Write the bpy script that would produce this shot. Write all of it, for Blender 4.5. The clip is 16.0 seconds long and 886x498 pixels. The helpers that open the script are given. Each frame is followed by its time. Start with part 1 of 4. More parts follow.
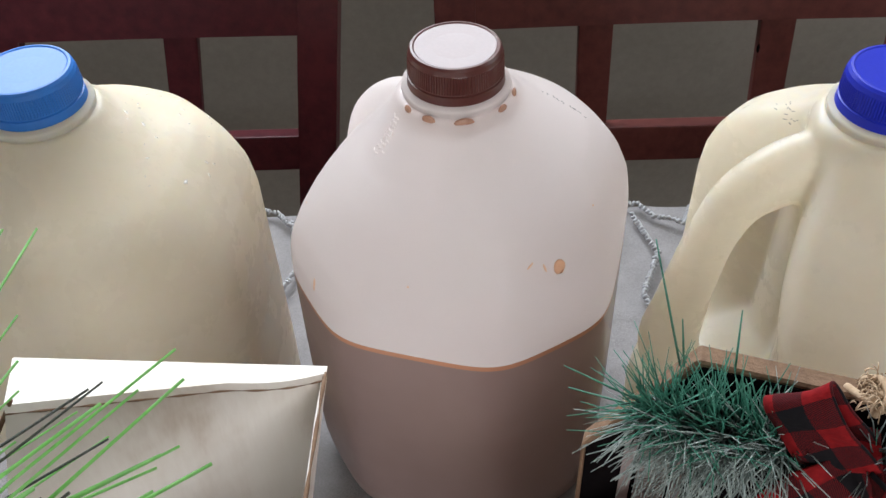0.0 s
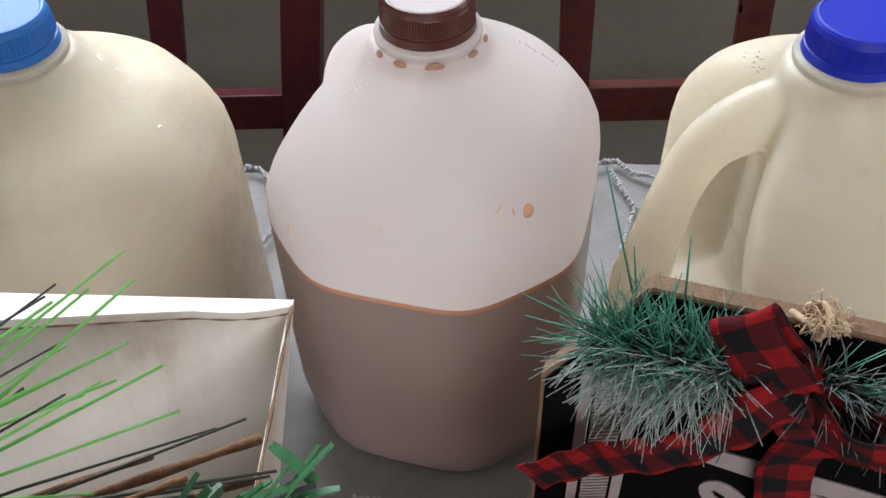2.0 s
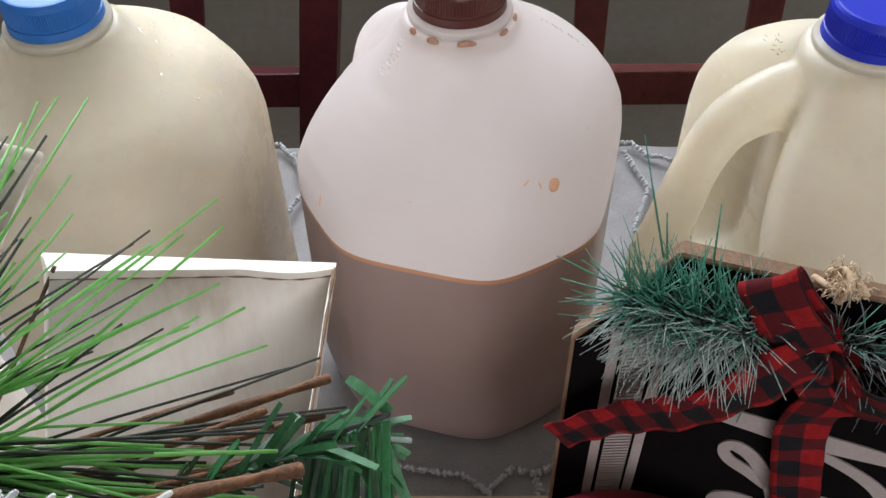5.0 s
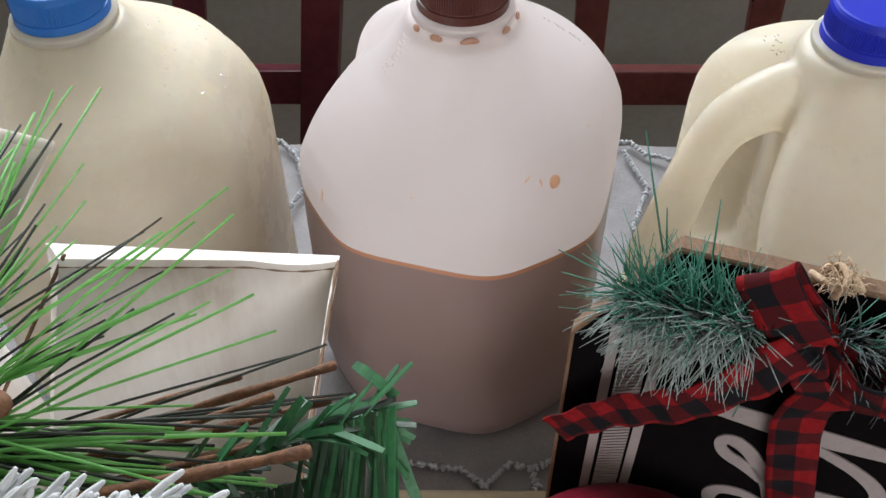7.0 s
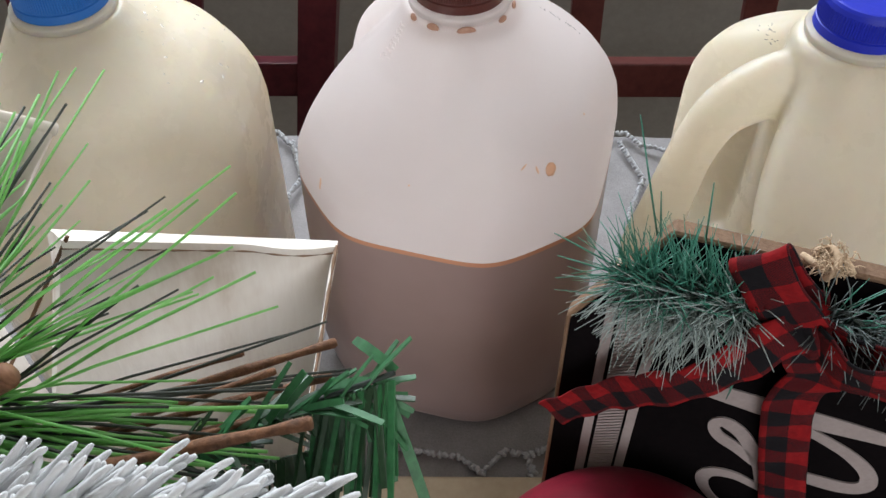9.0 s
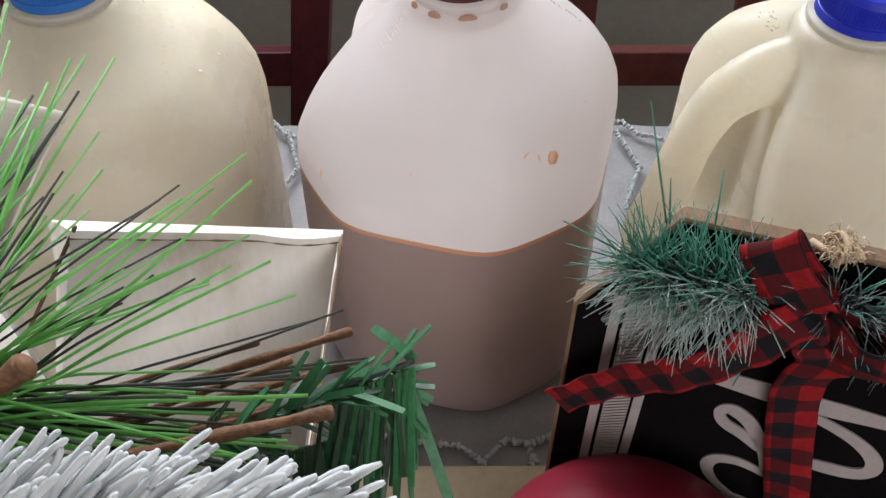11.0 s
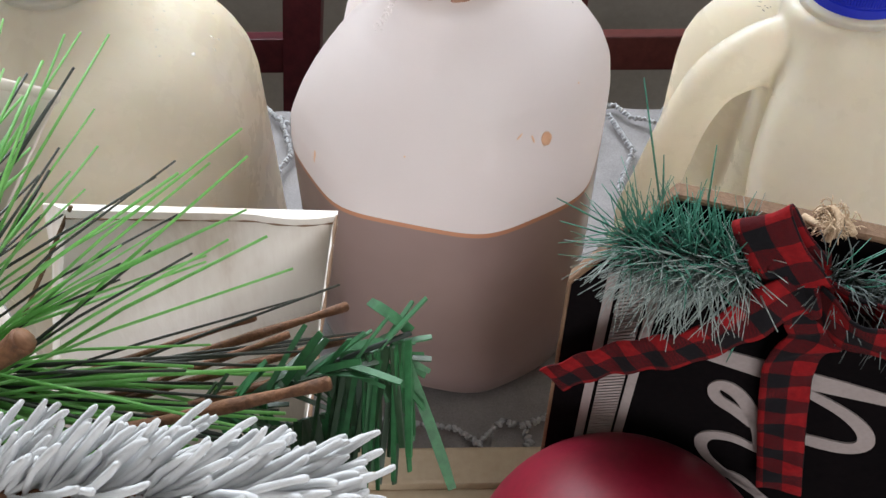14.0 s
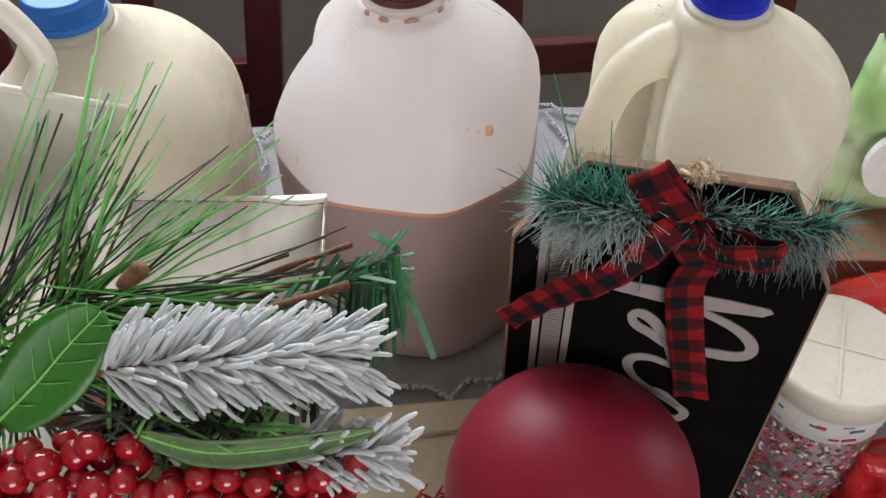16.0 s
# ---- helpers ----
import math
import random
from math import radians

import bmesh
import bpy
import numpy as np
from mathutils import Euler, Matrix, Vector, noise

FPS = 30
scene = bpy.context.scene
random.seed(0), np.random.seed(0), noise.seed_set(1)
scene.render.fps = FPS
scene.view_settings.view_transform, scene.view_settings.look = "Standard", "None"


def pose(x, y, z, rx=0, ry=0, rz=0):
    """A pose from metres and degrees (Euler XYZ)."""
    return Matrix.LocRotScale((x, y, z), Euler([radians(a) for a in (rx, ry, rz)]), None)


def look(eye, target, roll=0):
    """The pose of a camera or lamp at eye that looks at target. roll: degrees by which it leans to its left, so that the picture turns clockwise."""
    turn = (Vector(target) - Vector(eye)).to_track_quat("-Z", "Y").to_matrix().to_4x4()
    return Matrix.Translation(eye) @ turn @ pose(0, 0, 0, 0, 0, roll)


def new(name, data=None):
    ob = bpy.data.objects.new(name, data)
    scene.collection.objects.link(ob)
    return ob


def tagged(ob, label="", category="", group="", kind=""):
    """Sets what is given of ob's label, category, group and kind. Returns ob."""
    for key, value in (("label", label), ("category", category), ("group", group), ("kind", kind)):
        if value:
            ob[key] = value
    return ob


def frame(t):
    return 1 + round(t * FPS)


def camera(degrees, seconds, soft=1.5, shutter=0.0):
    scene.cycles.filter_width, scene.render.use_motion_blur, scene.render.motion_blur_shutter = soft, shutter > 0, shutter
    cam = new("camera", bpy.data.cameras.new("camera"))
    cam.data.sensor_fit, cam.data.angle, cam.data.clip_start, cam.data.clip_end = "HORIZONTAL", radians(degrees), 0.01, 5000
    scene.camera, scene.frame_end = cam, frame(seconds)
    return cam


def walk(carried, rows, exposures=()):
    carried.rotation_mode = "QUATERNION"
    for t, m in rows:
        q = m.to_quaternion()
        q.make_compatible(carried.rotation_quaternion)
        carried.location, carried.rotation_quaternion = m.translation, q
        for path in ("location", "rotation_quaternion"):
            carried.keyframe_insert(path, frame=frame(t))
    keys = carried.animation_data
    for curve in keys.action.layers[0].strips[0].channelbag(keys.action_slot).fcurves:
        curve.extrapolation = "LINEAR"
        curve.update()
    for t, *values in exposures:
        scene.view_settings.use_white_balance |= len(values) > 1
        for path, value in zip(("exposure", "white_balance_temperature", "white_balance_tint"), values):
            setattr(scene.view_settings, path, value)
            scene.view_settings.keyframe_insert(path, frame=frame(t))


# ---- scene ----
cam = camera(52.0, 16.0)
METRES, EYE, TILT, LEAN, TURN = 0.255, 0.455, -44.0, 2.0, 0.0
ROWS = [
    (0.0, 0.0, 0.0, 0.0, 0.0, 0.0, -0.0),
    (0.5, 0.004, -0.0013, -0.0143, -0.15, -0.37, 0.14),
    (1.0, 0.0474, -0.0173, 0.023, -0.42, -0.71, 0.12),
    (1.5, 0.0262, -0.0202, -0.0195, -0.42, -1.36, 0.07),
    (2.0, 0.0354, -0.0226, -0.0445, -0.49, -1.81, -0.25),
    (2.5, 0.0359, -0.0129, -0.0356, -0.5, -2.11, -0.62),
    (3.0, -0.025, -0.0418, -0.0815, -0.3, -2.42, -0.94),
    (3.5, -0.0131, -0.0348, -0.0488, -0.32, -2.48, -1.08),
    (4.0, -0.0104, -0.0232, -0.0687, -0.41, -2.71, -1.13),
    (4.5, -0.0121, -0.0695, -0.0604, -0.43, -2.74, -1.08),
    (7.0, -0.0189, -0.097, -0.0749, -0.58, -2.74, -1.66),
    (7.5, -0.0269, -0.1052, -0.0776, -0.62, -2.73, -1.71),
    (8.0, -0.0236, -0.1065, -0.0849, -0.72, -2.76, -1.71),
    (8.5, -0.012, -0.1063, -0.0909, -0.79, -2.85, -1.67),
    (9.0, -0.0204, -0.1125, -0.0877, -0.83, -3.05, -1.65),
    (11.5, -0.0432, -0.1067, -0.0915, -1.64, -3.83, -1.22),
    (12.0, -0.0363, -0.106, -0.1023, -1.69, -4.13, -1.13),
    (12.5, -0.0061, -0.0638, -0.1141, -1.8, -4.55, -1.18),
    (13.0, -0.0334, -0.0621, -0.1183, -1.82, -4.73, -1.21),
    (13.5, -0.0449, -0.0876, -0.1115, -1.83, -4.62, -1.15),
    (14.0, -0.044, -0.1133, -0.1028, -1.94, -4.34, -0.91),
    (14.5, -0.0298, -0.152, -0.0902, -2.13, -3.97, -0.5),
    (15.0, -0.0003, -0.2078, -0.0717, -2.7, -3.78, 0.25),
    (15.5, -0.034, -0.2794, -0.0953, -3.6, -3.53, 1.39),
    (16.0, -0.0777, -0.4481, -0.1575, -4.82, -3.45, 2.56),
]
walk(cam, [(t, pose(0, 0, EYE, TILT, LEAN, TURN) @ pose(METRES * x, METRES * y, METRES * z, 90 + pitch, roll, yaw)) for t, x, y, z, yaw, pitch, roll in ROWS],
     [(0.0, 0.10), (9.0, 0.12), (11.5, 0.17), (12.5, 0.25), (13.5, 0.26), (14.5, 0.17), (16.0, 0.12)])

# ---- light: a window behind the table, one to the side, daylight of the room ----
world = bpy.data.worlds.new("world")
scene.world = world
world.use_nodes = True
wn = world.node_tree.nodes
sky = wn.new("ShaderNodeTexSky")
sky.sky_type, sky.sun_disc, sky.sun_elevation, sky.sun_rotation = "NISHITA", False, radians(35), radians(20)
wn["Background"].inputs[1].default_value = 0.12
world.node_tree.links.new(sky.outputs[0], wn["Background"].inputs[0])


def window_light(name, place, target, w, h, power, colour):
    lamp = bpy.data.lights.new(name, "AREA")
    lamp.shape, lamp.size, lamp.size_y, lamp.energy, lamp.color = "RECTANGLE", w, h, power, colour
    ob = new(name, lamp)
    ob.matrix_world = look(place, target)
    return ob


window_light("daylight_back", (-0.30, 1.33, 1.08), (0.0, 0.2, 0.1), 1.2, 1.0, 40.0, (0.88, 0.94, 1.0))
window_light("daylight_side", (1.98, 0.45, 0.75), (0.0, 0.3, 0.1), 1.0, 1.1, 7.0, (1.0, 0.97, 0.94))
window_light("daylight_room", (0.30, -2.45, 0.80), (0.0, 0.3, 0.0), 1.8, 1.2, 37.0, (0.985, 0.965, 0.96))


# ---- materials ----
class Mat:
    """A principled material with a small kit for procedural inputs."""

    def __init__(self, name, colour=(0.5, 0.5, 0.5), rough=0.5, metal=0.0, sss=0.0, sss_radius=(0.01, 0.008, 0.006), coat=0.0, spec=0.5):
        self.m = bpy.data.materials.new(name)
        self.m.use_nodes = True
        self.t = self.m.node_tree
        self.p = self.t.nodes["Principled BSDF"]
        self.out = self.t.nodes["Material Output"]
        self.set(Base_Color=(*colour, 1), Roughness=rough, Metallic=metal, Coat_Weight=coat, Specular_IOR_Level=spec)
        if sss:
            self.set(Subsurface_Weight=sss, Subsurface_Radius=sss_radius, Subsurface_Scale=1.0)
        self.co = self.t.nodes.new("ShaderNodeTexCoord").outputs["Object"]

    def set(self, **kw):
        for k, v in kw.items():
            self.p.inputs[k.replace("_", " ")].default_value = v

    def node(self, kind, **inputs):
        n = self.t.nodes.new(kind)
        for k, v in inputs.items():
            key = k.replace("_", " ")
            if hasattr(v, "is_output"):
                self.t.links.new(v, n.inputs[key])
            else:
                n.inputs[key].default_value = v
        return n

    def link(self, out, name):
        self.t.links.new(out, self.p.inputs[name])

    def noise(self, scale, detail=4.0, rough=0.6, stretch=None):
        vec = self.co
        if stretch:
            mp = self.node("ShaderNodeMapping", Vector=self.co)
            mp.inputs["Scale"].default_value = stretch
            vec = mp.outputs[0]
        return self.node("ShaderNodeTexNoise", Vector=vec, Scale=scale, Detail=detail, Roughness=rough).outputs["Fac"]

    def ramp(self, fac, stops):
        r = self.node("ShaderNodeValToRGB", Fac=fac)
        e = r.color_ramp.elements
        e[0].position, e[0].color = stops[0][0], (*stops[0][1], 1)
        e[1].position, e[1].color = stops[-1][0], (*stops[-1][1], 1)
        for pos, c in stops[1:-1]:
            n = e.new(pos)
            n.color = (*c, 1)
        return r.outputs[0]

    def mix(self, fac, a, b):
        n = self.t.nodes.new("ShaderNodeMix")
        n.data_type = "RGBA"
        for sock, v in ((n.inputs[0], fac), (n.inputs[6], a), (n.inputs[7], b)):
            if hasattr(v, "is_output"):
                self.t.links.new(v, sock)
            else:
                sock.default_value = (*v, 1) if isinstance(v, tuple) else v
        return n.outputs[2]

    def maths(self, op, a, b=0.0):
        n = self.t.nodes.new("ShaderNodeMath")
        n.operation = op
        for sock, v in ((n.inputs[0], a), (n.inputs[1], b)):
            if hasattr(v, "is_output"):
                self.t.links.new(v, sock)
            else:
                sock.default_value = v
        return n.outputs[0]

    def bump(self, height, strength=0.3, distance=0.001):
        b = self.node("ShaderNodeBump", Height=height, Strength=strength, Distance=distance)
        self.t.links.new(b.outputs[0], self.p.inputs["Normal"])

    def two(self, a, b, scale, fine, bump=0.15, dist=0.0005):
        """Base colour between a and b at two scales, with fine relief."""
        n1, n2 = self.noise(scale), self.noise(fine, 3.0)
        f = self.maths("MULTIPLY", self.maths("ADD", n1, n2), 0.5)
        self.link(self.ramp(f, [(0.36, a), (0.64, b)]), "Base Color")
        if bump:
            self.bump(n2, bump, dist)
        return self


def plain(name, a, b, scale=20.0, fine=200.0, rough=0.5, bump=0.15, dist=0.0005, **kw):
    return Mat(name, a, rough, **kw).two(a, b, scale, fine, bump, dist)


# milk jug plastic with milk behind it
milk = plain("milk_plastic", (0.74, 0.70, 0.62), (0.80, 0.765, 0.685), 9, 160, 0.34, 0.05, 0.0004, spec=0.5, sss=0.5, sss_radius=(0.014, 0.010, 0.006))


def see_through(m, share, colour):
    """Lets part of the light through a wall, scattered."""
    tr = m.node("ShaderNodeBsdfTranslucent", Color=(*colour, 1))
    mixer = m.t.nodes.new("ShaderNodeMixShader")
    if hasattr(share, "is_output"):
        m.t.links.new(share, mixer.inputs[0])
    else:
        mixer.inputs[0].default_value = share
    m.t.links.new(m.p.outputs[0], mixer.inputs[1])
    m.t.links.new(tr.outputs[0], mixer.inputs[2])
    m.t.links.new(mixer.outputs[0], m.out.inputs[0])


def wet(m, low, high, scale=26.0):
    """Uneven gloss of damp plastic."""
    f = m.ramp(m.noise(scale, 5.0, 0.65), [(0.40, (low, low, low)), (0.62, (high, high, high))])
    m.link(f, "Roughness")


wet(milk, 0.16, 0.42)
see_through(milk, 0.52, (0.96, 0.90, 0.77))
LIQUID = 0.1435


def choc_plastic():
    m = Mat("cloudy_plastic", (0.8, 0.76, 0.74), 0.34)
    z = m.node("ShaderNodeSeparateXYZ", Vector=m.co).outputs["Z"]
    n = m.noise(14, 3)
    low = m.ramp(n, [(0.3, (0.262, 0.186, 0.176)), (0.7, (0.305, 0.220, 0.208))])
    high = m.ramp(n, [(0.3, (0.86, 0.80, 0.79)), (0.7, (0.92, 0.87, 0.86))])
    full = m.maths("LESS_THAN", z, LIQUID)
    dry = m.maths("LESS_THAN", z, LIQUID + 0.0022)
    line = m.maths("LESS_THAN", m.maths("ABSOLUTE", m.maths("SUBTRACT", z, LIQUID + 0.0006)), 0.0014)
    col = m.mix(full, high, low)
    col = m.mix(line, col, (0.52, 0.25, 0.15))
    m.link(col, "Base Color")
    m.bump(m.maths("ADD", m.noise(9, 3), m.maths("MULTIPLY", m.noise(120, 3), 0.04)), 0.22, 0.005)
    wet(m, 0.29, 0.36, 20.0)
    see_through(m, m.maths("MULTIPLY", m.maths("SUBTRACT", 1.0, dry), 0.60), (0.98, 0.935, 0.925))
    return m


cloudy = choc_plastic()
white_milk = plain("white_milk", (0.77, 0.72, 0.625), (0.81, 0.765, 0.67), 20, 150, 0.4, 0.02, sss=0.6, sss_radius=(0.012, 0.009, 0.006))
choc_milk = plain("chocolate_milk", (0.20, 0.12, 0.095), (0.23, 0.14, 0.11), 20, 150, 0.25)
cap_brown = plain("brown_cap_plastic", (0.075, 0.020, 0.017), (0.092, 0.026, 0.022), 60, 600, 0.32, 0.05, spec=0.45)
cap_blue = plain("light_blue_cap_plastic", (0.02, 0.15, 0.52), (0.025, 0.17, 0.56), 60, 600, 0.44, 0.05, spec=0.4)
cap_royal = plain("royal_blue_cap_plastic", (0.006, 0.018, 0.40), (0.008, 0.022, 0.44), 60, 600, 0.44, 0.05, spec=0.4)
cherry = Mat("cherry_stained_wood", (0.09, 0.02, 0.018), 0.36, coat=0.03, spec=0.22)
cherry.two((0.052, 0.008, 0.014), (0.10, 0.018, 0.025), 7, 90, 0.08, 0.0004)
faded_cherry = Mat("faded_cherry_wood", (0.11, 0.03, 0.028), 0.42, coat=0.03, spec=0.22)
faded_cherry.two((0.075, 0.019, 0.018), (0.13, 0.036, 0.032), 7, 90, 0.08, 0.0004)
wall_paint = plain("wall_paint", (0.27, 0.258, 0.232), (0.32, 0.305, 0.276), 3, 90, 0.85, 0.15, 0.001)
ceiling_paint = plain("ceiling_paint", (0.76, 0.75, 0.72), (0.8, 0.79, 0.76), 3, 90, 0.9)
floor_mat = plain("floor_boards", (0.16, 0.10, 0.06), (0.22, 0.14, 0.085), 4, 60, 0.45)
cloth = plain("grey_tablecloth", (0.19, 0.178, 0.18), (0.27, 0.258, 0.26), 40, 900, 0.9, 0.5, 0.001)
beige = plain("beige_wood", (0.40, 0.32, 0.22), (0.46, 0.38, 0.27), 12, 200, 0.6)
white_paint = Mat("white_painted_wood", (0.78, 0.75, 0.7), 0.5)
streak = white_paint.noise(30, 6, 0.7, (1.0, 1.0, 0.12))
blot = white_paint.noise(14, 4, 0.6)
worn = white_paint.ramp(white_paint.maths("MULTIPLY", white_paint.maths("ADD", streak, blot), 0.5), [(0.33, (0.55, 0.46, 0.38)), (0.42, (0.73, 0.67, 0.61)), (0.51, (0.82, 0.775, 0.725)), (0.66, (0.87, 0.84, 0.80))])
white_paint.link(worn, "Base Color")
white_paint.bump(white_paint.noise(160, 4, 0.6, (1.0, 1.0, 0.2)), 0.3, 0.0008)
board_edge = plain("raw_fibreboard", (0.15, 0.085, 0.050), (0.25, 0.15, 0.09), 60, 700, 0.85, 0.5, 0.0006)
board_black = plain("black_printed_face", (0.004, 0.0035, 0.004), (0.007, 0.0055, 0.006), 30, 400, 0.85, 0.1, spec=0.01)
print_white = plain("off_white_print", (0.28, 0.235, 0.228), (0.34, 0.29, 0.28), 60, 600, 0.6)
orn_red = plain("matt_red_ornament", (0.165, 0.0045, 0.017), (0.215, 0.007, 0.024), 10, 300, 0.44, 0.03, spec=0.25)
orn_red.set(Sheen_Weight=0.07, Sheen_Roughness=0.4, Sheen_Tint=(1.0, 0.6, 0.68, 1.0))


# ---- mesh kit ----
def part(name, bm, material, parent=None, label="", smooth=True):
    me = bpy.data.meshes.new(name)
    if bm is not None:
        bmesh.ops.recalc_face_normals(bm, faces=bm.faces)
        bm.to_mesh(me)
        bm.free()
    if smooth:
        me.shade_smooth()
    me.materials.append(material.m)
    ob = new(name, me)
    if parent is not None:
        ob.parent = parent
    return tagged(ob, label)


def empty(name, m, label, category, group="", kind=""):
    ob = new(name)
    ob.empty_display_size = 0.02
    ob.matrix_world = m
    return tagged(ob, label, category, group, kind)


def box(bm, x0, x1, y0, y1, z0, z1, bevel=0.0, m=None):
    vs = [bm.verts.new(v) for v in ((x0, y0, z0), (x1, y0, z0), (x1, y1, z0), (x0, y1, z0), (x0, y0, z1), (x1, y0, z1), (x1, y1, z1), (x0, y1, z1))]
    fs = [bm.faces.new([vs[i] for i in f]) for f in ((0, 3, 2, 1), (4, 5, 6, 7), (0, 1, 5, 4), (1, 2, 6, 5), (2, 3, 7, 6), (3, 0, 4, 7))]
    if m is not None:
        bmesh.ops.transform(bm, matrix=m, verts=vs)
    if bevel:
        es = list({e for f in fs for e in f.edges})
        bmesh.ops.bevel(bm, geom=es, offset=bevel, segments=2, profile=0.6, affect="EDGES")
    return bm


def boxed(*a, **k):
    return box(bmesh.new(), *a, **k)


def loft(bm, rings, cap0=True, cap1=True):
    """Skins rings of equal length into a closed tube."""
    rows = [[bm.verts.new(p) for p in r] for r in rings]
    n = len(rows[0])
    for a, b in zip(rows, rows[1:]):
        for i in range(n):
            bm.faces.new((a[i], a[(i + 1) % n], b[(i + 1) % n], b[i]))
    if cap0:
        bm.faces.new(list(reversed(rows[0])))
    if cap1:
        bm.faces.new(rows[-1])
    return bm


def circle(r, z, n=48, cx=0.0, cy=0.0):
    return [(cx + r * math.cos(2 * math.pi * i / n), cy + r * math.sin(2 * math.pi * i / n), z) for i in range(n)]


def turned(profile, n=48):
    return loft(bmesh.new(), [circle(r, z, n) for r, z in profile])


def tube(bm, pts, radii, n=8, flat=1.0, up=(0, 0, 1)):
    """A tube along pts; flat squeezes it across up."""
    pts = [Vector(p) for p in pts]
    rings = []
    for i, p in enumerate(pts):
        d = (pts[min(i + 1, len(pts) - 1)] - pts[max(i - 1, 0)]).normalized()
        u = Vector(up)
        a = d.cross(u)
        if a.length < 1e-4:
            a = d.cross(Vector((1, 0, 0)))
        a.normalize()
        b = a.cross(d)
        r = radii[i] if isinstance(radii, (list, tuple)) else radii
        sq = flat[i] if isinstance(flat, (list, tuple)) else flat
        rings.append([p + a * (r * math.cos(2 * math.pi * k / n)) + b * (r * sq * math.sin(2 * math.pi * k / n)) for k in range(n)])
    return loft(bm, rings)


def bezier(p0, p1, p2, p3, n=12):
    p0, p1, p2, p3 = (Vector(p) for p in (p0, p1, p2, p3))
    return [p0 * (1 - t) ** 3 + p1 * 3 * t * (1 - t) ** 2 + p2 * 3 * t * t * (1 - t) + p3 * t ** 3 for t in (i / n for i in range(n + 1))]


def spline(pts, n=8):
    """Points of a smooth curve through pts."""
    pts = [Vector(p) for p in pts]
    out = []
    for i in range(len(pts) - 1):
        p0, p1, p2, p3 = pts[max(i - 1, 0)], pts[i], pts[i + 1], pts[min(i + 2, len(pts) - 1)]
        for k in range(n):
            t = k / n
            out.append(0.5 * (2 * p1 + (p2 - p0) * t + (2 * p0 - 5 * p1 + 4 * p2 - p3) * t * t + (3 * p1 - p0 - 3 * p2 + p3) * t ** 3))
    return out + [pts[-1]]


def wall_with_hole(bm, x0, x1, z0, z1, hx0, hx1, hz0, hz1, y0, y1):
    for a in ((x0, hx0, z0, z1), (hx1, x1, z0, z1), (hx0, hx1, z0, hz0), (hx0, hx1, hz1, z1)):
        box(bm, a[0], a[1], y0, y1, a[2], a[3])
    return bm


# ---- the room ----
WALL_Y = 1.25
tagged(part("floor", boxed(-2.3, 2.3, -2.9, WALL_Y + 0.2, -0.80, -0.75), floor_mat, smooth=False), "brown wooden floor of the dining room", "floor", kind="structure")
tagged(part("ceiling", boxed(-2.3, 2.3, -2.9, WALL_Y + 0.2, 1.65, 1.70), ceiling_paint, smooth=False), "plain white ceiling", "ceiling", kind="structure")
tagged(part("wall_north", wall_with_hole(bmesh.new(), -2.3, 2.3, -0.75, 1.65, -0.95, 0.35, 0.50, 1.60, WALL_Y, WALL_Y + 0.15), wall_paint, smooth=False), "grey beige painted wall under a window", "wall", kind="structure")
tagged(part("wall_south", wall_with_hole(bmesh.new(), -2.3, 2.3, -0.75, 1.65, -0.65, 1.25, 0.15, 1.45, -2.75, -2.6), wall_paint, smooth=False), "grey beige painted wall with a window", "wall", kind="structure")
tagged(part("wall_west", boxed(-2.3, -2.15, -2.6, WALL_Y, -0.75, 1.65), wall_paint, smooth=False), "grey beige painted wall", "wall", kind="structure")
east = wall_with_hole(bmesh.new(), -2.6, WALL_Y, -0.75, 1.65, -0.10, 1.0, 0.15, 1.35, 0.0, 0.15)
bmesh.ops.transform(east, matrix=Matrix(((0, -1, 0, 2.2), (1, 0, 0, 0), (0, 0, 1, 0), (0, 0, 0, 1))), verts=east.verts)
tagged(part("wall_east", east, wall_paint, smooth=False), "grey beige painted wall with a window", "wall", kind="structure")

# ---- table and cloth ----
table = empty("dining_table", pose(0, 0, 0), "wooden dining table under a grey cloth", "table")
part("tabletop", boxed(-0.95, 0.95, -0.55, 0.50, -0.035, -0.006, 0.004), cherry, table)
for sx in (-1, 1):
    for y in (-0.48, 0.43):
        part("leg", boxed(sx * 0.86 - 0.03, sx * 0.86 + 0.03, y - 0.03, y + 0.03, -0.75, -0.035, 0.004), cherry, table)


def cloth_sheet():
    bm = bmesh.new()
    nx, ny = 300, 190
    x0, x1, y0, y1 = -0.97, 0.97, -0.57, 0.515
    grid = []
    for j in range(ny + 1):
        row = []
        for i in range(nx + 1):
            x, y = x0 + (x1 - x0) * i / nx, y0 + (y1 - y0) * j / ny
            ruck = 1 - abs(noise.noise(Vector((x * 14, y * 20, 4.1)))) * 2.2
            z = -0.004 + 0.003 * noise.noise(Vector((x * 9, y * 9, 0.3))) + 0.0020 * max(0.0, ruck) ** 3
            if -0.27 < x < 0.27 and y < 0.21:
                z = min(z, -0.001)
            row.append(bm.verts.new((x, y, min(z, 0.0015))))
        grid.append(row)
    for j in range(ny):
        for i in range(nx):
            bm.faces.new((grid[j][i], grid[j][i + 1], grid[j + 1][i + 1], grid[j + 1][i]))
    return bm


tablecloth = part("tablecloth", cloth_sheet(), cloth)
tagged(tablecloth, "grey woven tablecloth with white crochet trim on the table", "tablecloth")

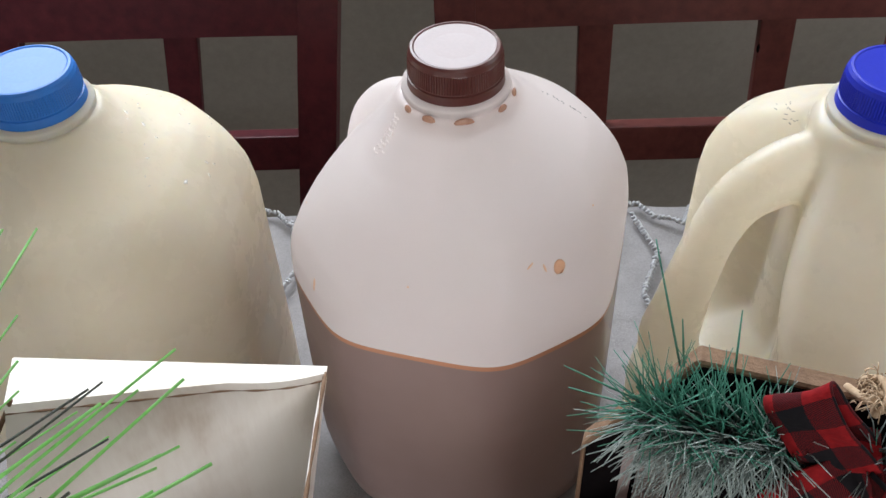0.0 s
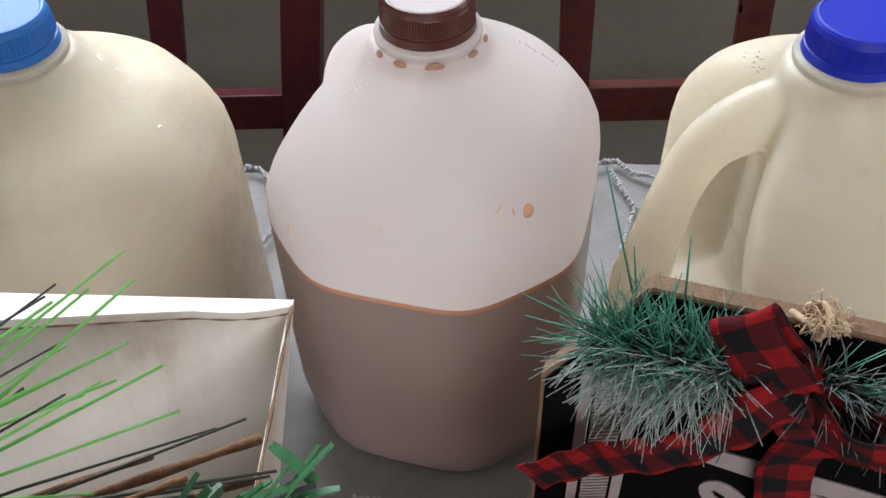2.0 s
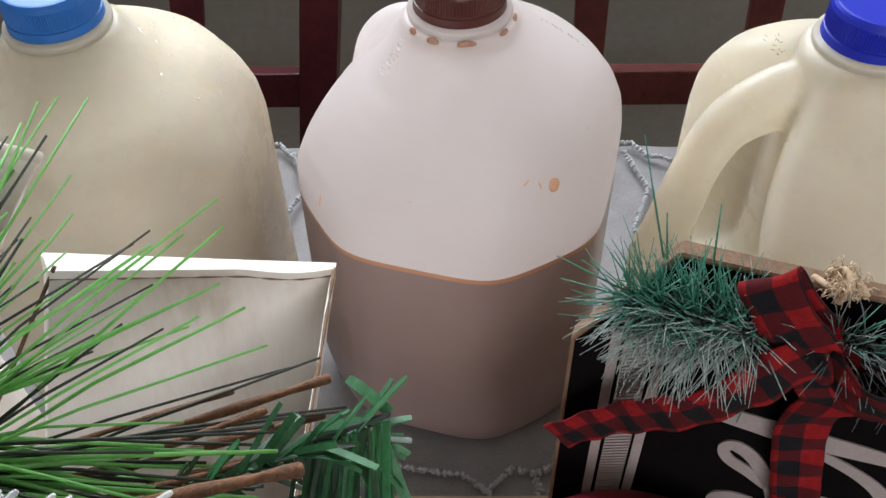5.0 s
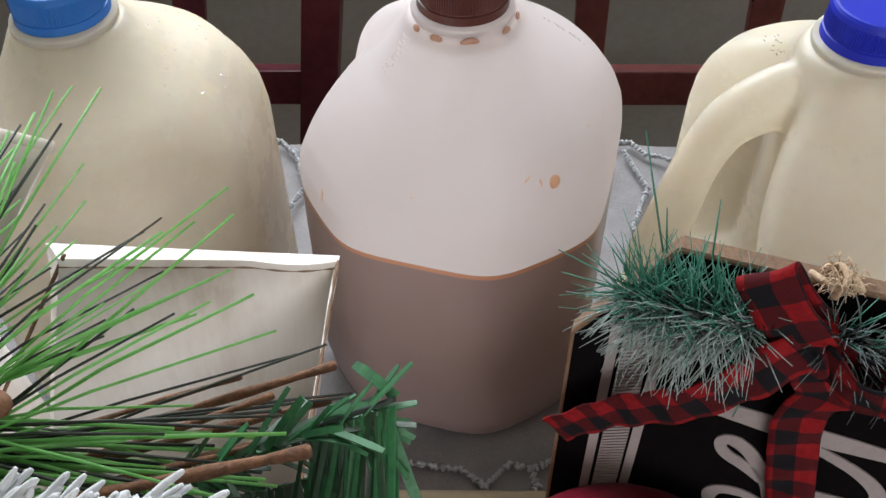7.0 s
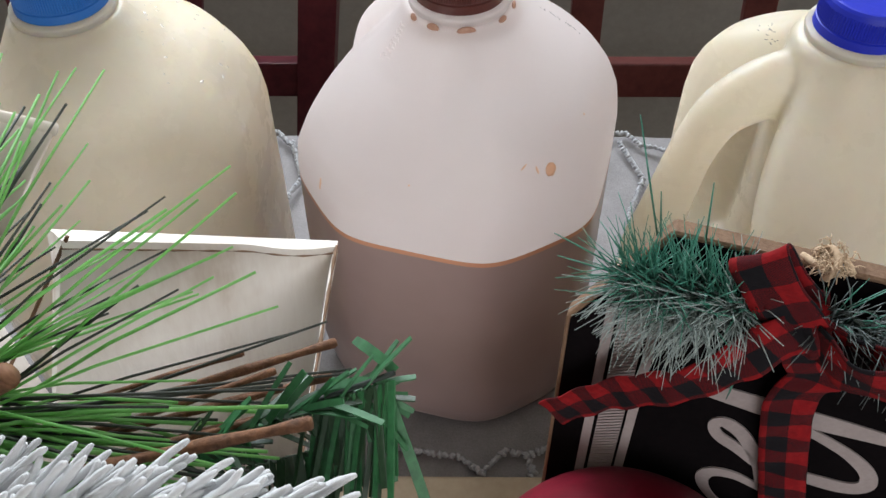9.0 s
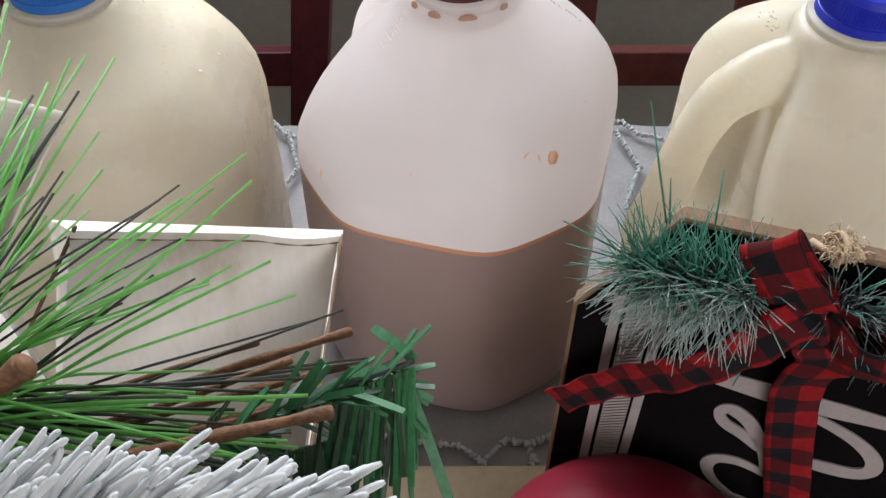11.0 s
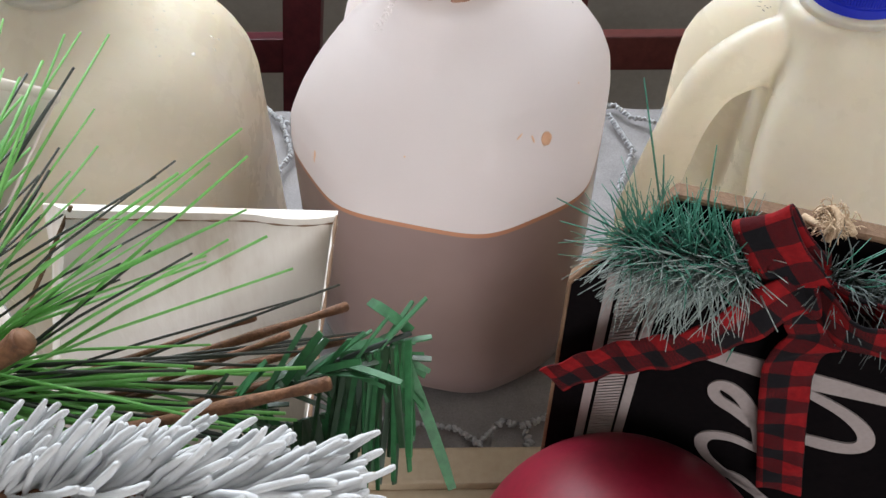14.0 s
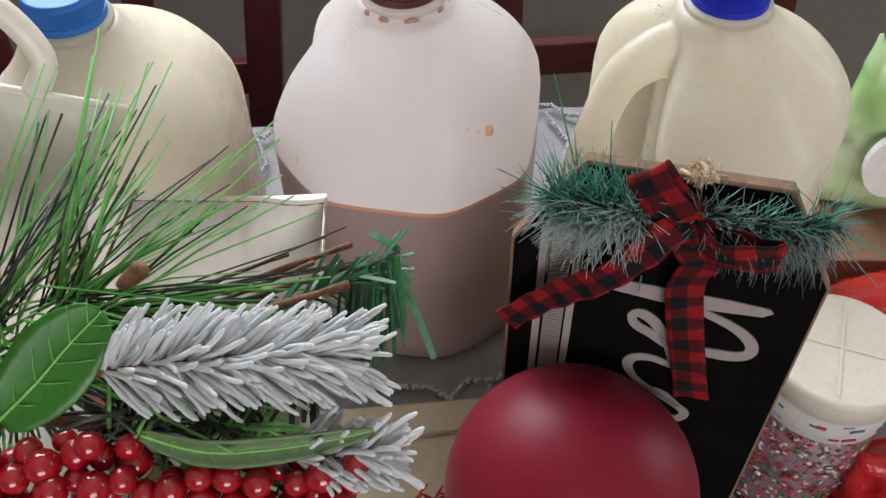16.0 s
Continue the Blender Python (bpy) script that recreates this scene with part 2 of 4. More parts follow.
# crochet cords of the cloth: loops of small knots
yarn = plain("white_yarn", (0.32, 0.325, 0.34), (0.46, 0.465, 0.48), 300, 900, 0.9, 0.5)


def crochet(paths, seed):
    rnd = random.Random(seed)
    bm = bmesh.new()
    for path in paths:
        c = [Vector(p) for p in path]
        for a, b in zip(c, c[1:]):
            n = max(2, int((b - a).length / 0.0032))
            for k in range(n):
                p = a.lerp(b, (k + rnd.uniform(-0.2, 0.2)) / n)
                side = Vector((rnd.gauss(0, 1), rnd.gauss(0, 1), 0)).normalized() * 0.0022
                tube(bm, [p - side, p + Vector((0, 0, 0.0022)), p + side], [0.0010, 0.0015, 0.0010], 5)
                tube(bm, [p - side.yxz * 0.8, p + Vector((0.0006, 0, 0.0012)), p + side.yxz * 0.8], [0.0008, 0.0011, 0.0008], 5)
    return bm


front_cords = [[(-0.050, 0.236, 0.002), (-0.022, 0.231, 0.002), (-0.001, 0.228, 0.002), (0.010, 0.220, 0.002), (0.014, 0.2135, 0.002)], [(0.012, 0.218, 0.002), (0.026, 0.232, 0.002), (0.038, 0.229, 0.002), (0.041, 0.218, 0.002), (0.038, 0.2135, 0.002)], [(0.038, 0.229, 0.002), (0.060, 0.238, 0.002), (0.085, 0.230, 0.002)]]
far_cords = [[(-0.16 + 0.02 * k, 0.500 + 0.012 * math.sin(k * 1.9), 0.002), (-0.15 + 0.02 * k, 0.505 + 0.010 * math.cos(k * 2.3), 0.002), (-0.14 + 0.02 * k, 0.500 + 0.012 * math.sin((k + 1) * 1.9), 0.002)] for k in range(24)]
cross_cords = [[(x, 0.50, 0.002), (x + 0.012, 0.46, 0.002), (x - 0.004, 0.42, 0.002), (x + 0.006, 0.38, 0.002)] for x in (-0.128, 0.124, 0.285)]
tagged(part("crochet_trim", crochet(front_cords + far_cords + cross_cords, 77), yarn, tablecloth, "knotted white crochet cords"), kind="stuff")

# ---- milk jugs ----
def octo(theta, a, c, p):
    """Radius of a rounded octagon: half width a, corner cut c."""
    x, y = math.cos(theta), math.sin(theta)
    s = abs(x / a) ** p + abs(y / a) ** p + abs((x + y) / c) ** p + abs((x - y) / c) ** p
    return s ** (-1 / p)


LOW = ((0.0, 0.068, 10), (0.002, 0.0730, 12), (0.007, 0.0765, 15), (0.020, 0.0782, 17), (0.050, 0.0785, 18), (0.110, 0.0782, 18), (0.150, 0.0780, 17))
ROUND = LOW + ((0.166, 0.0778, 18), (0.180, 0.0760, 17), (0.191, 0.0720, 15), (0.201, 0.0660, 12), (0.2085, 0.0588, 8), (0.2145, 0.0512, 5), (0.2195, 0.0430, 4), (0.2245, 0.0356, 3), (0.2295, 0.0285, 2.5), (0.234, 0.0250, 2))
SLOPE = LOW + ((0.160, 0.0770, 18), (0.172, 0.0722, 17), (0.182, 0.0656, 14), (0.196, 0.0546, 10), (0.208, 0.0440, 5), (0.218, 0.0355, 4), (0.226, 0.0295, 3), (0.231, 0.0265, 2.5), (0.234, 0.0250, 2))


def profile(table, z):
    for (z0, a0, p0), (z1, a1, p1) in zip(table, table[1:]):
        if z <= z1:
            k = (z - z0) / (z1 - z0)
            return a0 + (a1 - a0) * k, p0 + (p1 - p0) * k
    return table[-1][1], 2


def ramp01(v, a, b):
    k = max(0.0, min(1.0, (v - a) / (b - a)))
    return k * k * (3 - 2 * k)


def jug_radius(th, z, grip=45.0):
    """Distance of the jug's wall from its axis; grip: the angle of the handle, with a hollow on both sides of it."""
    (a0, p0), (a1, p1) = profile(ROUND, z), profile(SLOPE, z)
    d = (th - radians(grip) + math.pi) % (2 * math.pi) - math.pi
    w = 1 - ramp01(abs(d - radians(72)), radians(44), radians(74))
    side, d = d > 0, abs(d)
    a, p = a0 + (a1 - a0) * w, p0 + (p1 - p0) * w
    k = ramp01(z, 0.208, 0.232)
    r = octo(th, a, 1.48 * a, max(p, 4)) * (1 - k) + a * k
    hollow = 1.0 if grip == 45.0 else 0.46
    start = hollow * max(0.26, min(0.54, 0.26 + (0.205 - z) * 4.6))
    wide = 1 - ramp01(d, start, start + 0.54 * hollow) if side else 1 - ramp01(d, 0.48, 0.92)
    dent = wide * ramp01(z, 0.058, 0.115)
    return r - dent * max(0.0, r - 0.028)


def jug_body(shrink=0.0, top=0.234, handle=True, n=144, grip=45.0):
    """A gallon jug: eight-sided, with sloping shoulders beside the grip and a round one before it."""
    bm = bmesh.new()
    zs = {z for z, _, _ in ROUND + SLOPE} | {0.035, 0.065, 0.08, 0.095, 0.125, 0.137, 0.152, 0.165, 0.185, 0.188, 0.192, 0.197, 0.2045}
    zs = sorted(z for z in zs if z < top) + [top]
    rings = []
    for z in zs:
        ring = []
        for i in range(n):
            th = 2 * math.pi * i / n
            r = jug_radius(th, z, grip) - shrink
            ring.append((r * math.cos(th), r * math.sin(th), z))
        rings.append(ring)
    loft(bm, rings)
    if handle:
        c, s_ = math.cos(radians(grip)), math.sin(radians(grip))
        prof = [(0.012, 0.2120), (0.028, 0.2095), (0.040, 0.2045), (0.0515, 0.1950), (0.0580, 0.1815), (0.0630, 0.1625), (0.0680, 0.130), (0.0705, 0.105), (0.064, 0.080)]
        thick = [(0.0115, 1.4), (0.0115, 1.45), (0.0112, 1.35), (0.0110, 1.15), (0.0110, 1.02), (0.0112, 1.0), (0.0128, 1.0), (0.0150, 1.0), (0.0150, 1.0)]
        along, girth = spline([(r * c, r * s_, z) for r, z in prof], 5), spline(thick, 5)
        tube(bm, along, [g.x for g in girth], 24, [g.y for g in girth], (c, s_, 0))
    return bm


def cap_mesh():
    n = 330

    def ring(r, z, rib=0.0):
        return [((r + (rib if i % 3 else 0)) * math.cos(2 * math.pi * i / n), (r + (rib if i % 3 else 0)) * math.sin(2 * math.pi * i / n), z) for i in range(n)]
    return loft(bmesh.new(), [ring(0.0207, 0.0), ring(0.0209, 0.0004), ring(0.0206, 0.0046), ring(0.0200, 0.0049), ring(0.0200, 0.0054), ring(0.0204, 0.0057), ring(0.0202, 0.0062, 0.0004), ring(0.0198, 0.0135, 0.0004), ring(0.0199, 0.0142),
                              ring(0.0195, 0.0160), ring(0.0187, 0.0172), ring(0.0177, 0.0174), ring(0.0171, 0.0170), ring(0.0100, 0.0168)])


def jug(x, y, turn, material, cap_mat, label, cap_label, grip=45.0):
    ob = empty("milk_jug", pose(x, y, 0.001, 0, 0, turn), label, "milk jug")
    body = part("body", jug_body(grip=grip), material, ob)
    rm = body.modifiers.new("blend", "REMESH")
    rm.mode, rm.voxel_size, rm.use_smooth_shade = "VOXEL", 0.0018, True
    sm = body.modifiers.new("soften", "SMOOTH")
    sm.factor, sm.iterations = 0.5, 4
    neck = [(0.0225, 0.226), (0.0258, 0.2275), (0.0266, 0.2290), (0.0262, 0.2312), (0.0236, 0.2330), (0.0228, 0.2350), (0.0236, 0.2362), (0.0232, 0.2378), (0.0200, 0.2385), (0.0195, 0.243)]
    part("neck", turned(neck), material, ob)
    cap = part("cap", cap_mesh(), cap_mat, ob, cap_label, smooth=False)
    cap.location = (0, 0, 0.2375)
    return ob


choc = jug(-0.002, 0.3275, 74.5, cloudy, cap_brown, "cloudy plastic gallon jug half full of chocolate milk", "ribbed brown screw cap", 65.0)
part("chocolate_milk", jug_body(0.004, LIQUID, False, grip=65.0), choc_milk, choc, "brown chocolate milk")
blue_jug = jug(-0.179, 0.319, 88, milk, cap_blue, "full gallon jug of milk with a light blue cap", "ribbed light blue screw cap")
part("milk", jug_body(0.006, 0.224, False), white_milk, blue_jug, "creamy white milk")
royal_jug = jug(0.170, 0.299, 139, milk, cap_royal, "full gallon jug of milk with a royal blue cap", "ribbed royal blue screw cap")


part("milk", jug_body(0.026, 0.222, False), white_milk, royal_jug, "creamy white milk")
choc_drop = plain("dried_chocolate", (0.88, 0.57, 0.40), (0.92, 0.70, 0.56), 300, 900, 0.4)
see_through(choc_drop, 0.72, (1.0, 0.80, 0.62))
neck_drop = plain("chocolate_behind_plastic", (0.36, 0.18, 0.12), (0.46, 0.26, 0.18), 300, 900, 0.35)
smudge_ink = plain("grey_smudge", (0.20, 0.19, 0.19), (0.34, 0.32, 0.32), 300, 900, 0.7)
clear_drop = plain("water_drop", (0.80, 0.78, 0.72), (0.86, 0.84, 0.78), 300, 900, 0.05, 0.0, coat=1.0)


def on_jug(ob, name, deg, z, w, h, material, label="", lift=0.0, turn=0.0, thick=0.12):
    """A low blister on the jug's wall, w wide and h high."""
    th = radians(deg)
    def wall(t, zz):
        r = jug_radius(t, zz, 65.0 if ob is choc else 45.0)
        return Vector((r * math.cos(t), r * math.sin(t), zz))
    p = wall(th, z)
    du, dv = (wall(th + 0.02, z) - wall(th - 0.02, z)).normalized(), (wall(th, z + 0.003) - wall(th, z - 0.003)).normalized()
    nrm = du.cross(dv).normalized()
    c, s_ = math.cos(radians(turn)), math.sin(radians(turn))
    u, v = du * c + dv * s_, dv * c - du * s_
    bm = bmesh.new()
    bmesh.ops.create_icosphere(bm, subdivisions=2, radius=1.0)
    for q in bm.verts:
        wob = 1 + 0.22 * noise.noise(q.co * 1.7 + Vector((deg, z * 900, 0)))
        q.co = p + nrm * lift + u * (q.co.x * w / 2 * wob) + v * (q.co.y * h / 2 * wob) + nrm * (q.co.z * thick * min(w, h))
    return part(name, bm, material, ob, label)


on_jug(choc, "stain", 227.6, 0.1886, 0.0060, 0.0066, choc_drop, "pale dried chocolate spot", -0.0001, 0, 0.06)
on_jug(choc, "stain", 139.9, 0.1615, 0.0022, 0.0062, choc_drop, "small brown drip", -0.0001, 15, 0.06)
on_jug(choc, "stain", 217.8, 0.1933, 0.0040, 0.0009, choc_drop, "small brown scratch", 0, 30)
on_jug(choc, "stain", 222.5, 0.1905, 0.0010, 0.0040, choc_drop, "small brown scratch", 0, 10)
for deg, z in ((176.3, 0.1783), (111.7, 0.1779), (250.0, 0.2000)):
    on_jug(choc, "stain", deg, z, 0.0010, 0.0009, choc_drop, "tiny brown speck")
rnd = random.Random(91)
for k in range(16):
    on_jug(choc, "smudge", 309 - k * 0.9 + rnd.uniform(-1, 1), 0.2195 - k * 0.0007 + rnd.uniform(-0.0006, 0.0006), rnd.uniform(0.0008, 0.0022), 0.0006, smudge_ink, "faint grey date print", 0, rnd.uniform(-30, 60), 0.08)
for k in range(26):
    on_jug(choc, "embossing", 130.5 + (k % 3 - 1) * 3.6 + rnd.uniform(-1, 1), 0.2275 - (k // 3) * 0.0019, rnd.uniform(0.0014, 0.0028), 0.0007, cloudy, "embossed mark", 0.0001, rnd.uniform(-80, 80), 0.5)
for a, w in ((-40, 0.0050), (-83, 0.0078), (-118, 0.0056), (-10, 0.0050), (-145, 0.0040), (30, 0.005)):
    bm = bmesh.new()
    bmesh.ops.create_icosphere(bm, subdivisions=2, radius=1.0)
    bmesh.ops.transform(bm, matrix=pose(0, 0, 0, 0, 0, a - 74.5) @ pose(0.0248, 0, 0.2328) @ Matrix.Diagonal((0.0010, w * 0.58, 0.0025, 1)), verts=bm.verts)
    part("neck_drop", bm, neck_drop, choc, "chocolate milk drop under the neck ring")
for k in range(30):
    a, zz = rnd.uniform(240, 325), rnd.uniform(0.196, 0.226)
    d = rnd.uniform(0.0005, 0.0015)
    on_jug(blue_jug, "droplet", a, zz, d * rnd.uniform(1, 2.2), d, clear_drop, "", 0, rnd.uniform(0, 180), 0.10)
for k in range(14):
    on_jug(royal_jug, "smudge", 352 + k * 1.3 + rnd.uniform(-1, 1), 0.2200 + rnd.uniform(-0.004, 0.001), rnd.uniform(0.0008, 0.0024), 0.0005, smudge_ink, "faint grey date print", 0, rnd.uniform(-40, 60), 0.08)

# ---- chairs ----
def chair(x, y, splay, wood, label):
    """A ladder-back chair; splay spreads its posts towards the top."""
    ob = empty("dining_chair", pose(x, y, 0), label, "chair", "chairs behind the table")
    lean = pose(0, 0, 0, -12, 0, 0)

    def bar(name, outline, y0, y1):
        bm = slab([(a + splay * (b - 0.02) * (1 if a > 0 else -1), b) if name != "top_rail" else (a, b) for a, b in outline], y0, y1)
        bmesh.ops.bevel(bm, geom=list(bm.edges), offset=0.002, segments=2, profile=0.6, affect="EDGES")
        o = part(name, bm, wood, ob, smooth=False)
        o.matrix_local = lean

    for sx in (-1, 1):
        bar("post", [(sx * a, b) for a, b in ((0.193, -0.345), (0.228, -0.345), (0.230, -0.02), (0.231, 0.12), (0.194, 0.12), (0.193, -0.02))], -0.017, 0.017)
        bar("slat", [(sx * a, b) for a, b in ((0.068, -0.083), (0.098, -0.083), (0.099, 0.026), (0.067, 0.026))], -0.006, 0.006)
        part("leg", boxed(sx * 0.205 - 0.018, sx * 0.205 + 0.018, -0.46, -0.424, -0.75, -0.335, 0.003), wood, ob)
        part("leg", boxed(sx * 0.208 - 0.018, sx * 0.208 + 0.018, -0.100, -0.062, -0.75, -0.325, 0.003), wood, ob)
    bar("lower_rail", [(-0.194, -0.1165), (0.194, -0.1165), (0.194, -0.080), (-0.194, -0.080)], -0.010, 0.010)
    n = 12
    top = [(-0.230 + 0.460 * i / n, 0.0215 + 0.002 * (1 - (2 * i / n - 1) ** 2)) for i in range(n + 1)]
    bar("top_rail", top + [(0.232, 0.135), (-0.232, 0.135)], -0.014, 0.014)
    part("seat", boxed(-0.225, 0.225, -0.475, -0.085, -0.335, -0.300, 0.008), wood, ob)
    return ob


def slab(outline, y0, y1):
    return loft(bmesh.new(), [[(x, y0, z) for x, z in outline], [(x, y1, z) for x, z in outline]])


chair(-0.3415, 0.74, 0.10, cherry, "dark cherry wooden dining chair with a slatted back")
right_chair = chair(0.208, 0.74, 0.0, faded_cherry, "reddish cherry wooden dining chair with a slatted back")

bm = bmesh.new()
bmesh.ops.create_icosphere(bm, subdivisions=2, radius=1.0)
for v in bm.verts:
    v.co = Vector((v.co.x * 0.0016, v.co.y * 0.0012, v.co.z * 0.0042)) * (1 + 0.3 * noise.noise(v.co * 2.1))
chip = part("chip", bm, board_black, right_chair, "dark chip in the slat's edge")
chip.matrix_local = pose(0, 0, 0, -12, 0, 0) @ pose(0.0675, -0.006, -0.006)

# ---- the tag sign ----
SIGN = Matrix.Translation((0.0985, 0.139, 0.0)) @ pose(0, 0, 0, 0, 0, -18.3)
sign = empty("tag_sign", SIGN, "black tag-shaped wooden sign with white script, plaid bow and greenery", "sign")
W, TOP, CUT = 0.0675, 0.2652, 0.0508


def tag_outline(grow=0.0):
    w = W + grow
    return [(-w, 0.001 - grow), (w, 0.001 - grow), (w, TOP - CUT), (w - 0.0275, TOP + grow), (-w + 0.0275, TOP + grow), (-w, TOP - CUT)]


board = slab(tag_outline(), 0.0, 0.0065)
bmesh.ops.bevel(board, geom=list(board.edges), offset=0.0007, segments=1, affect="EDGES")
part("board", board, board_edge, sign, "raw brown fibreboard edge", smooth=False)
part("face", slab(tag_outline(-0.0016), -0.0007, 0.0003), board_black, sign, "black printed face", smooth=False)


def flat(outline, y=-0.0013, depth=0.0008):
    return slab(outline, y, y + depth)


for x0, x1 in ((-0.0545, -0.0510), (-0.0395, -0.0360)):
    part("stripe", flat([(x0, 0.004), (x1, 0.004), (x1, 0.226), (x0, 0.226)]), print_white, sign, "thin off-white printed stripe", smooth=False)
bm = bmesh.new()
z = 0.006
while z < 0.226:
    loft(bm, [[(x, y, zz) for x, zz in ((-0.0497, z), (-0.0405, z + 0.0055), (-0.0405, z + 0.0067), (-0.0497, z + 0.0012))] for y in (-0.0013, -0.0005)])
    z += 0.0020
tagged(part("twill_band", bm, print_white, sign, "fine diagonal off-white hatching", smooth=False), kind="stuff")


def stroke(pts, widths):
    """A flat brush stroke on the face, in the face's own x and z."""
    c = spline([(x, z) for x, z in pts], 8)
    bm = bmesh.new()
    rows = []
    for i, p in enumerate(c):
        d = (c[min(i + 1, len(c) - 1)] - c[max(i - 1, 0)]).normalized()
        nrm = Vector((-d.y, d.x))
        f = i / (len(c) - 1) * (len(widths) - 1)
        k = min(int(f), len(widths) - 2)
        w = (widths[k] + (widths[k + 1] - widths[k]) * (f - k)) / 2
        rows.append([(q.x, yy, q.y) for q, yy in ((p - nrm * w, -0.0014), (p + nrm * w, -0.0014), (p + nrm * w, -0.0006), (p - nrm * w, -0.0006))])
    return loft(bm, rows)


part("letter", flat([(-0.0235, 0.1935), (-0.0138, 0.2002), (0.0056, 0.1995), (0.0300, 0.1985), (0.0475, 0.1970), (0.0495, 0.1945), (0.0457, 0.1912), (0.0250, 0.1900), (0.0047, 0.1898)]), print_white, sign, "off-white script letter", smooth=False)
STROKES = (([(0.018, 0.1890), (0.0345, 0.1815), (0.0440, 0.1735), (0.0465, 0.1655), (0.0410, 0.1605), (0.0270, 0.1598), (0.016, 0.160)], (0.004, 0.0055, 0.006, 0.007, 0.005)),
           ([(0.0141, 0.1454), (0.0100, 0.1605), (0.0020, 0.1745), (-0.0058, 0.1800), (-0.0092, 0.1768), (-0.0065, 0.1712), (0.0010, 0.1665), (0.0092, 0.1600)], (0.0025, 0.0055, 0.0060, 0.0040, 0.0055, 0.0040)),
           ([(0.0160, 0.1440), (0.0045, 0.1482), (-0.0042, 0.1462), (-0.0060, 0.1392), (-0.0009, 0.1298), (0.0110, 0.1200), (0.0230, 0.1122), (0.0272, 0.1065), (0.0237, 0.1015), (0.0180, 0.1030)], (0.0030, 0.0050, 0.0055, 0.0035, 0.0030, 0.0045, 0.0055, 0.0030)),
           ([(0.0000, 0.1185), (0.0060, 0.1220), (0.0140, 0.1205), (0.0230, 0.1125)], (0.0045, 0.0050, 0.0030)),
           ([(0.0180, 0.1030), (0.0060, 0.0960), (0.0010, 0.0900), (0.0070, 0.0820), (0.0200, 0.0740), (0.0280, 0.0680)], (0.003, 0.005, 0.005, 0.003, 0.004)))
for pts, ws in STROKES:
    part("letter", stroke(pts, ws), print_white, sign, "off-white script letter", smooth=False)


def plaid():
    m = Mat("buffalo_plaid", (0.3, 0.01, 0.012), 0.9, spec=0.2)
    uv = m.t.nodes.new("ShaderNodeUVMap").outputs[0]
    sx = m.node("ShaderNodeSeparateXYZ", Vector=uv)
    def dark(axis, period, phase):
        f = m.maths("FRACT", m.maths("ADD", m.maths("DIVIDE", sx.outputs[axis], period), phase))
        return m.maths("LESS_THAN", f, 0.5)
    a, b = dark("X", 0.0150, 0.1), dark("Y", 0.0140, 0.28)
    both, either = m.maths("MULTIPLY", a, b), m.maths("MAXIMUM", a, b)
    weave = m.maths("GREATER_THAN", m.maths("SINE", m.maths("MULTIPLY", m.maths("ADD", sx.outputs["X"], sx.outputs["Y"]), 11000.0)), 0.0)
    half = m.mix(weave, (0.12, 0.006, 0.008), (0.010, 0.004, 0.006))
    n = m.noise(500, 2)
    red = m.ramp(n, [(0.3, (0.17, 0.005, 0.008)), (0.7, (0.25, 0.008, 0.010))])
    col = m.mix(either, red, half)
    col = m.mix(both, col, (0.007, 0.006, 0.008))
    m.link(col, "Base Color")
    m.bump(n, 0.5, 0.0006)
    return m


plaid_mat = plaid()


def ribbon(name, centre, wide, width, label, start=0.0, fold=0.0):
    """A cloth strip along centre (sign space); wide gives the direction across it at each point."""
    c = spline(centre, 10)
    w = spline(wide, 10)
    bm = bmesh.new()
    uv = bm.loops.layers.uv.new("UVMap")
    n, at, rows = 6, start, []
    for i, p in enumerate(c):
        if i:
            at += (p - c[i - 1]).length
        wd = w[i].normalized()
        d = (c[min(i + 1, len(c) - 1)] - c[max(i - 1, 0)]).normalized()
        nrm = d.cross(wd).normalized()
        row = []
        for k in range(n + 1):
            f = k / n - 0.5
            wave = 0.0007 * math.sin(at * 330 + f * 5) + fold * math.sin(f * 9 + at * 90)
            row.append((bm.verts.new(p + wd * (f * width) + nrm * wave), (at, f * width + 0.03)))
        rows.append(row)
    for a, b in zip(rows, rows[1:]):
        for k in range(n):
            vs = (a[k], a[k + 1], b[k + 1], b[k])
            f = bm.faces.new([v for v, _ in vs])
            for lp, (_, u) in zip(f.loops, vs):
                lp[uv].uv = u
    ob = part(name, bm, plaid_mat, sign, label)
    sol = ob.modifiers.new("thick", "SOLIDIFY")
    sol.thickness = 0.0007
    return ob


ribbon("ribbon_tail", [(0.003, -0.017, 0.2570), (-0.0050, -0.0195, 0.2510), (-0.0115, -0.0215, 0.2415), (-0.0190, -0.0215, 0.2290), (-0.0290, -0.0195, 0.2160), (-0.0405, -0.0155, 0.2025), (-0.0520, -0.012, 0.1875), (-0.0665, -0.0095, 0.1675)],
       [(-0.75, 0.1, 0.65), (-0.78, 0.1, 0.62), (-0.80, 0.1, 0.60), (-0.78, -0.12, 0.62), (-0.76, 0.1, 0.65), (-0.72, 0.12, 0.70), (-0.72, -0.05, 0.70), (-0.72, -0.1, 0.70)], 0.0145, "red and black buffalo plaid ribbon end")
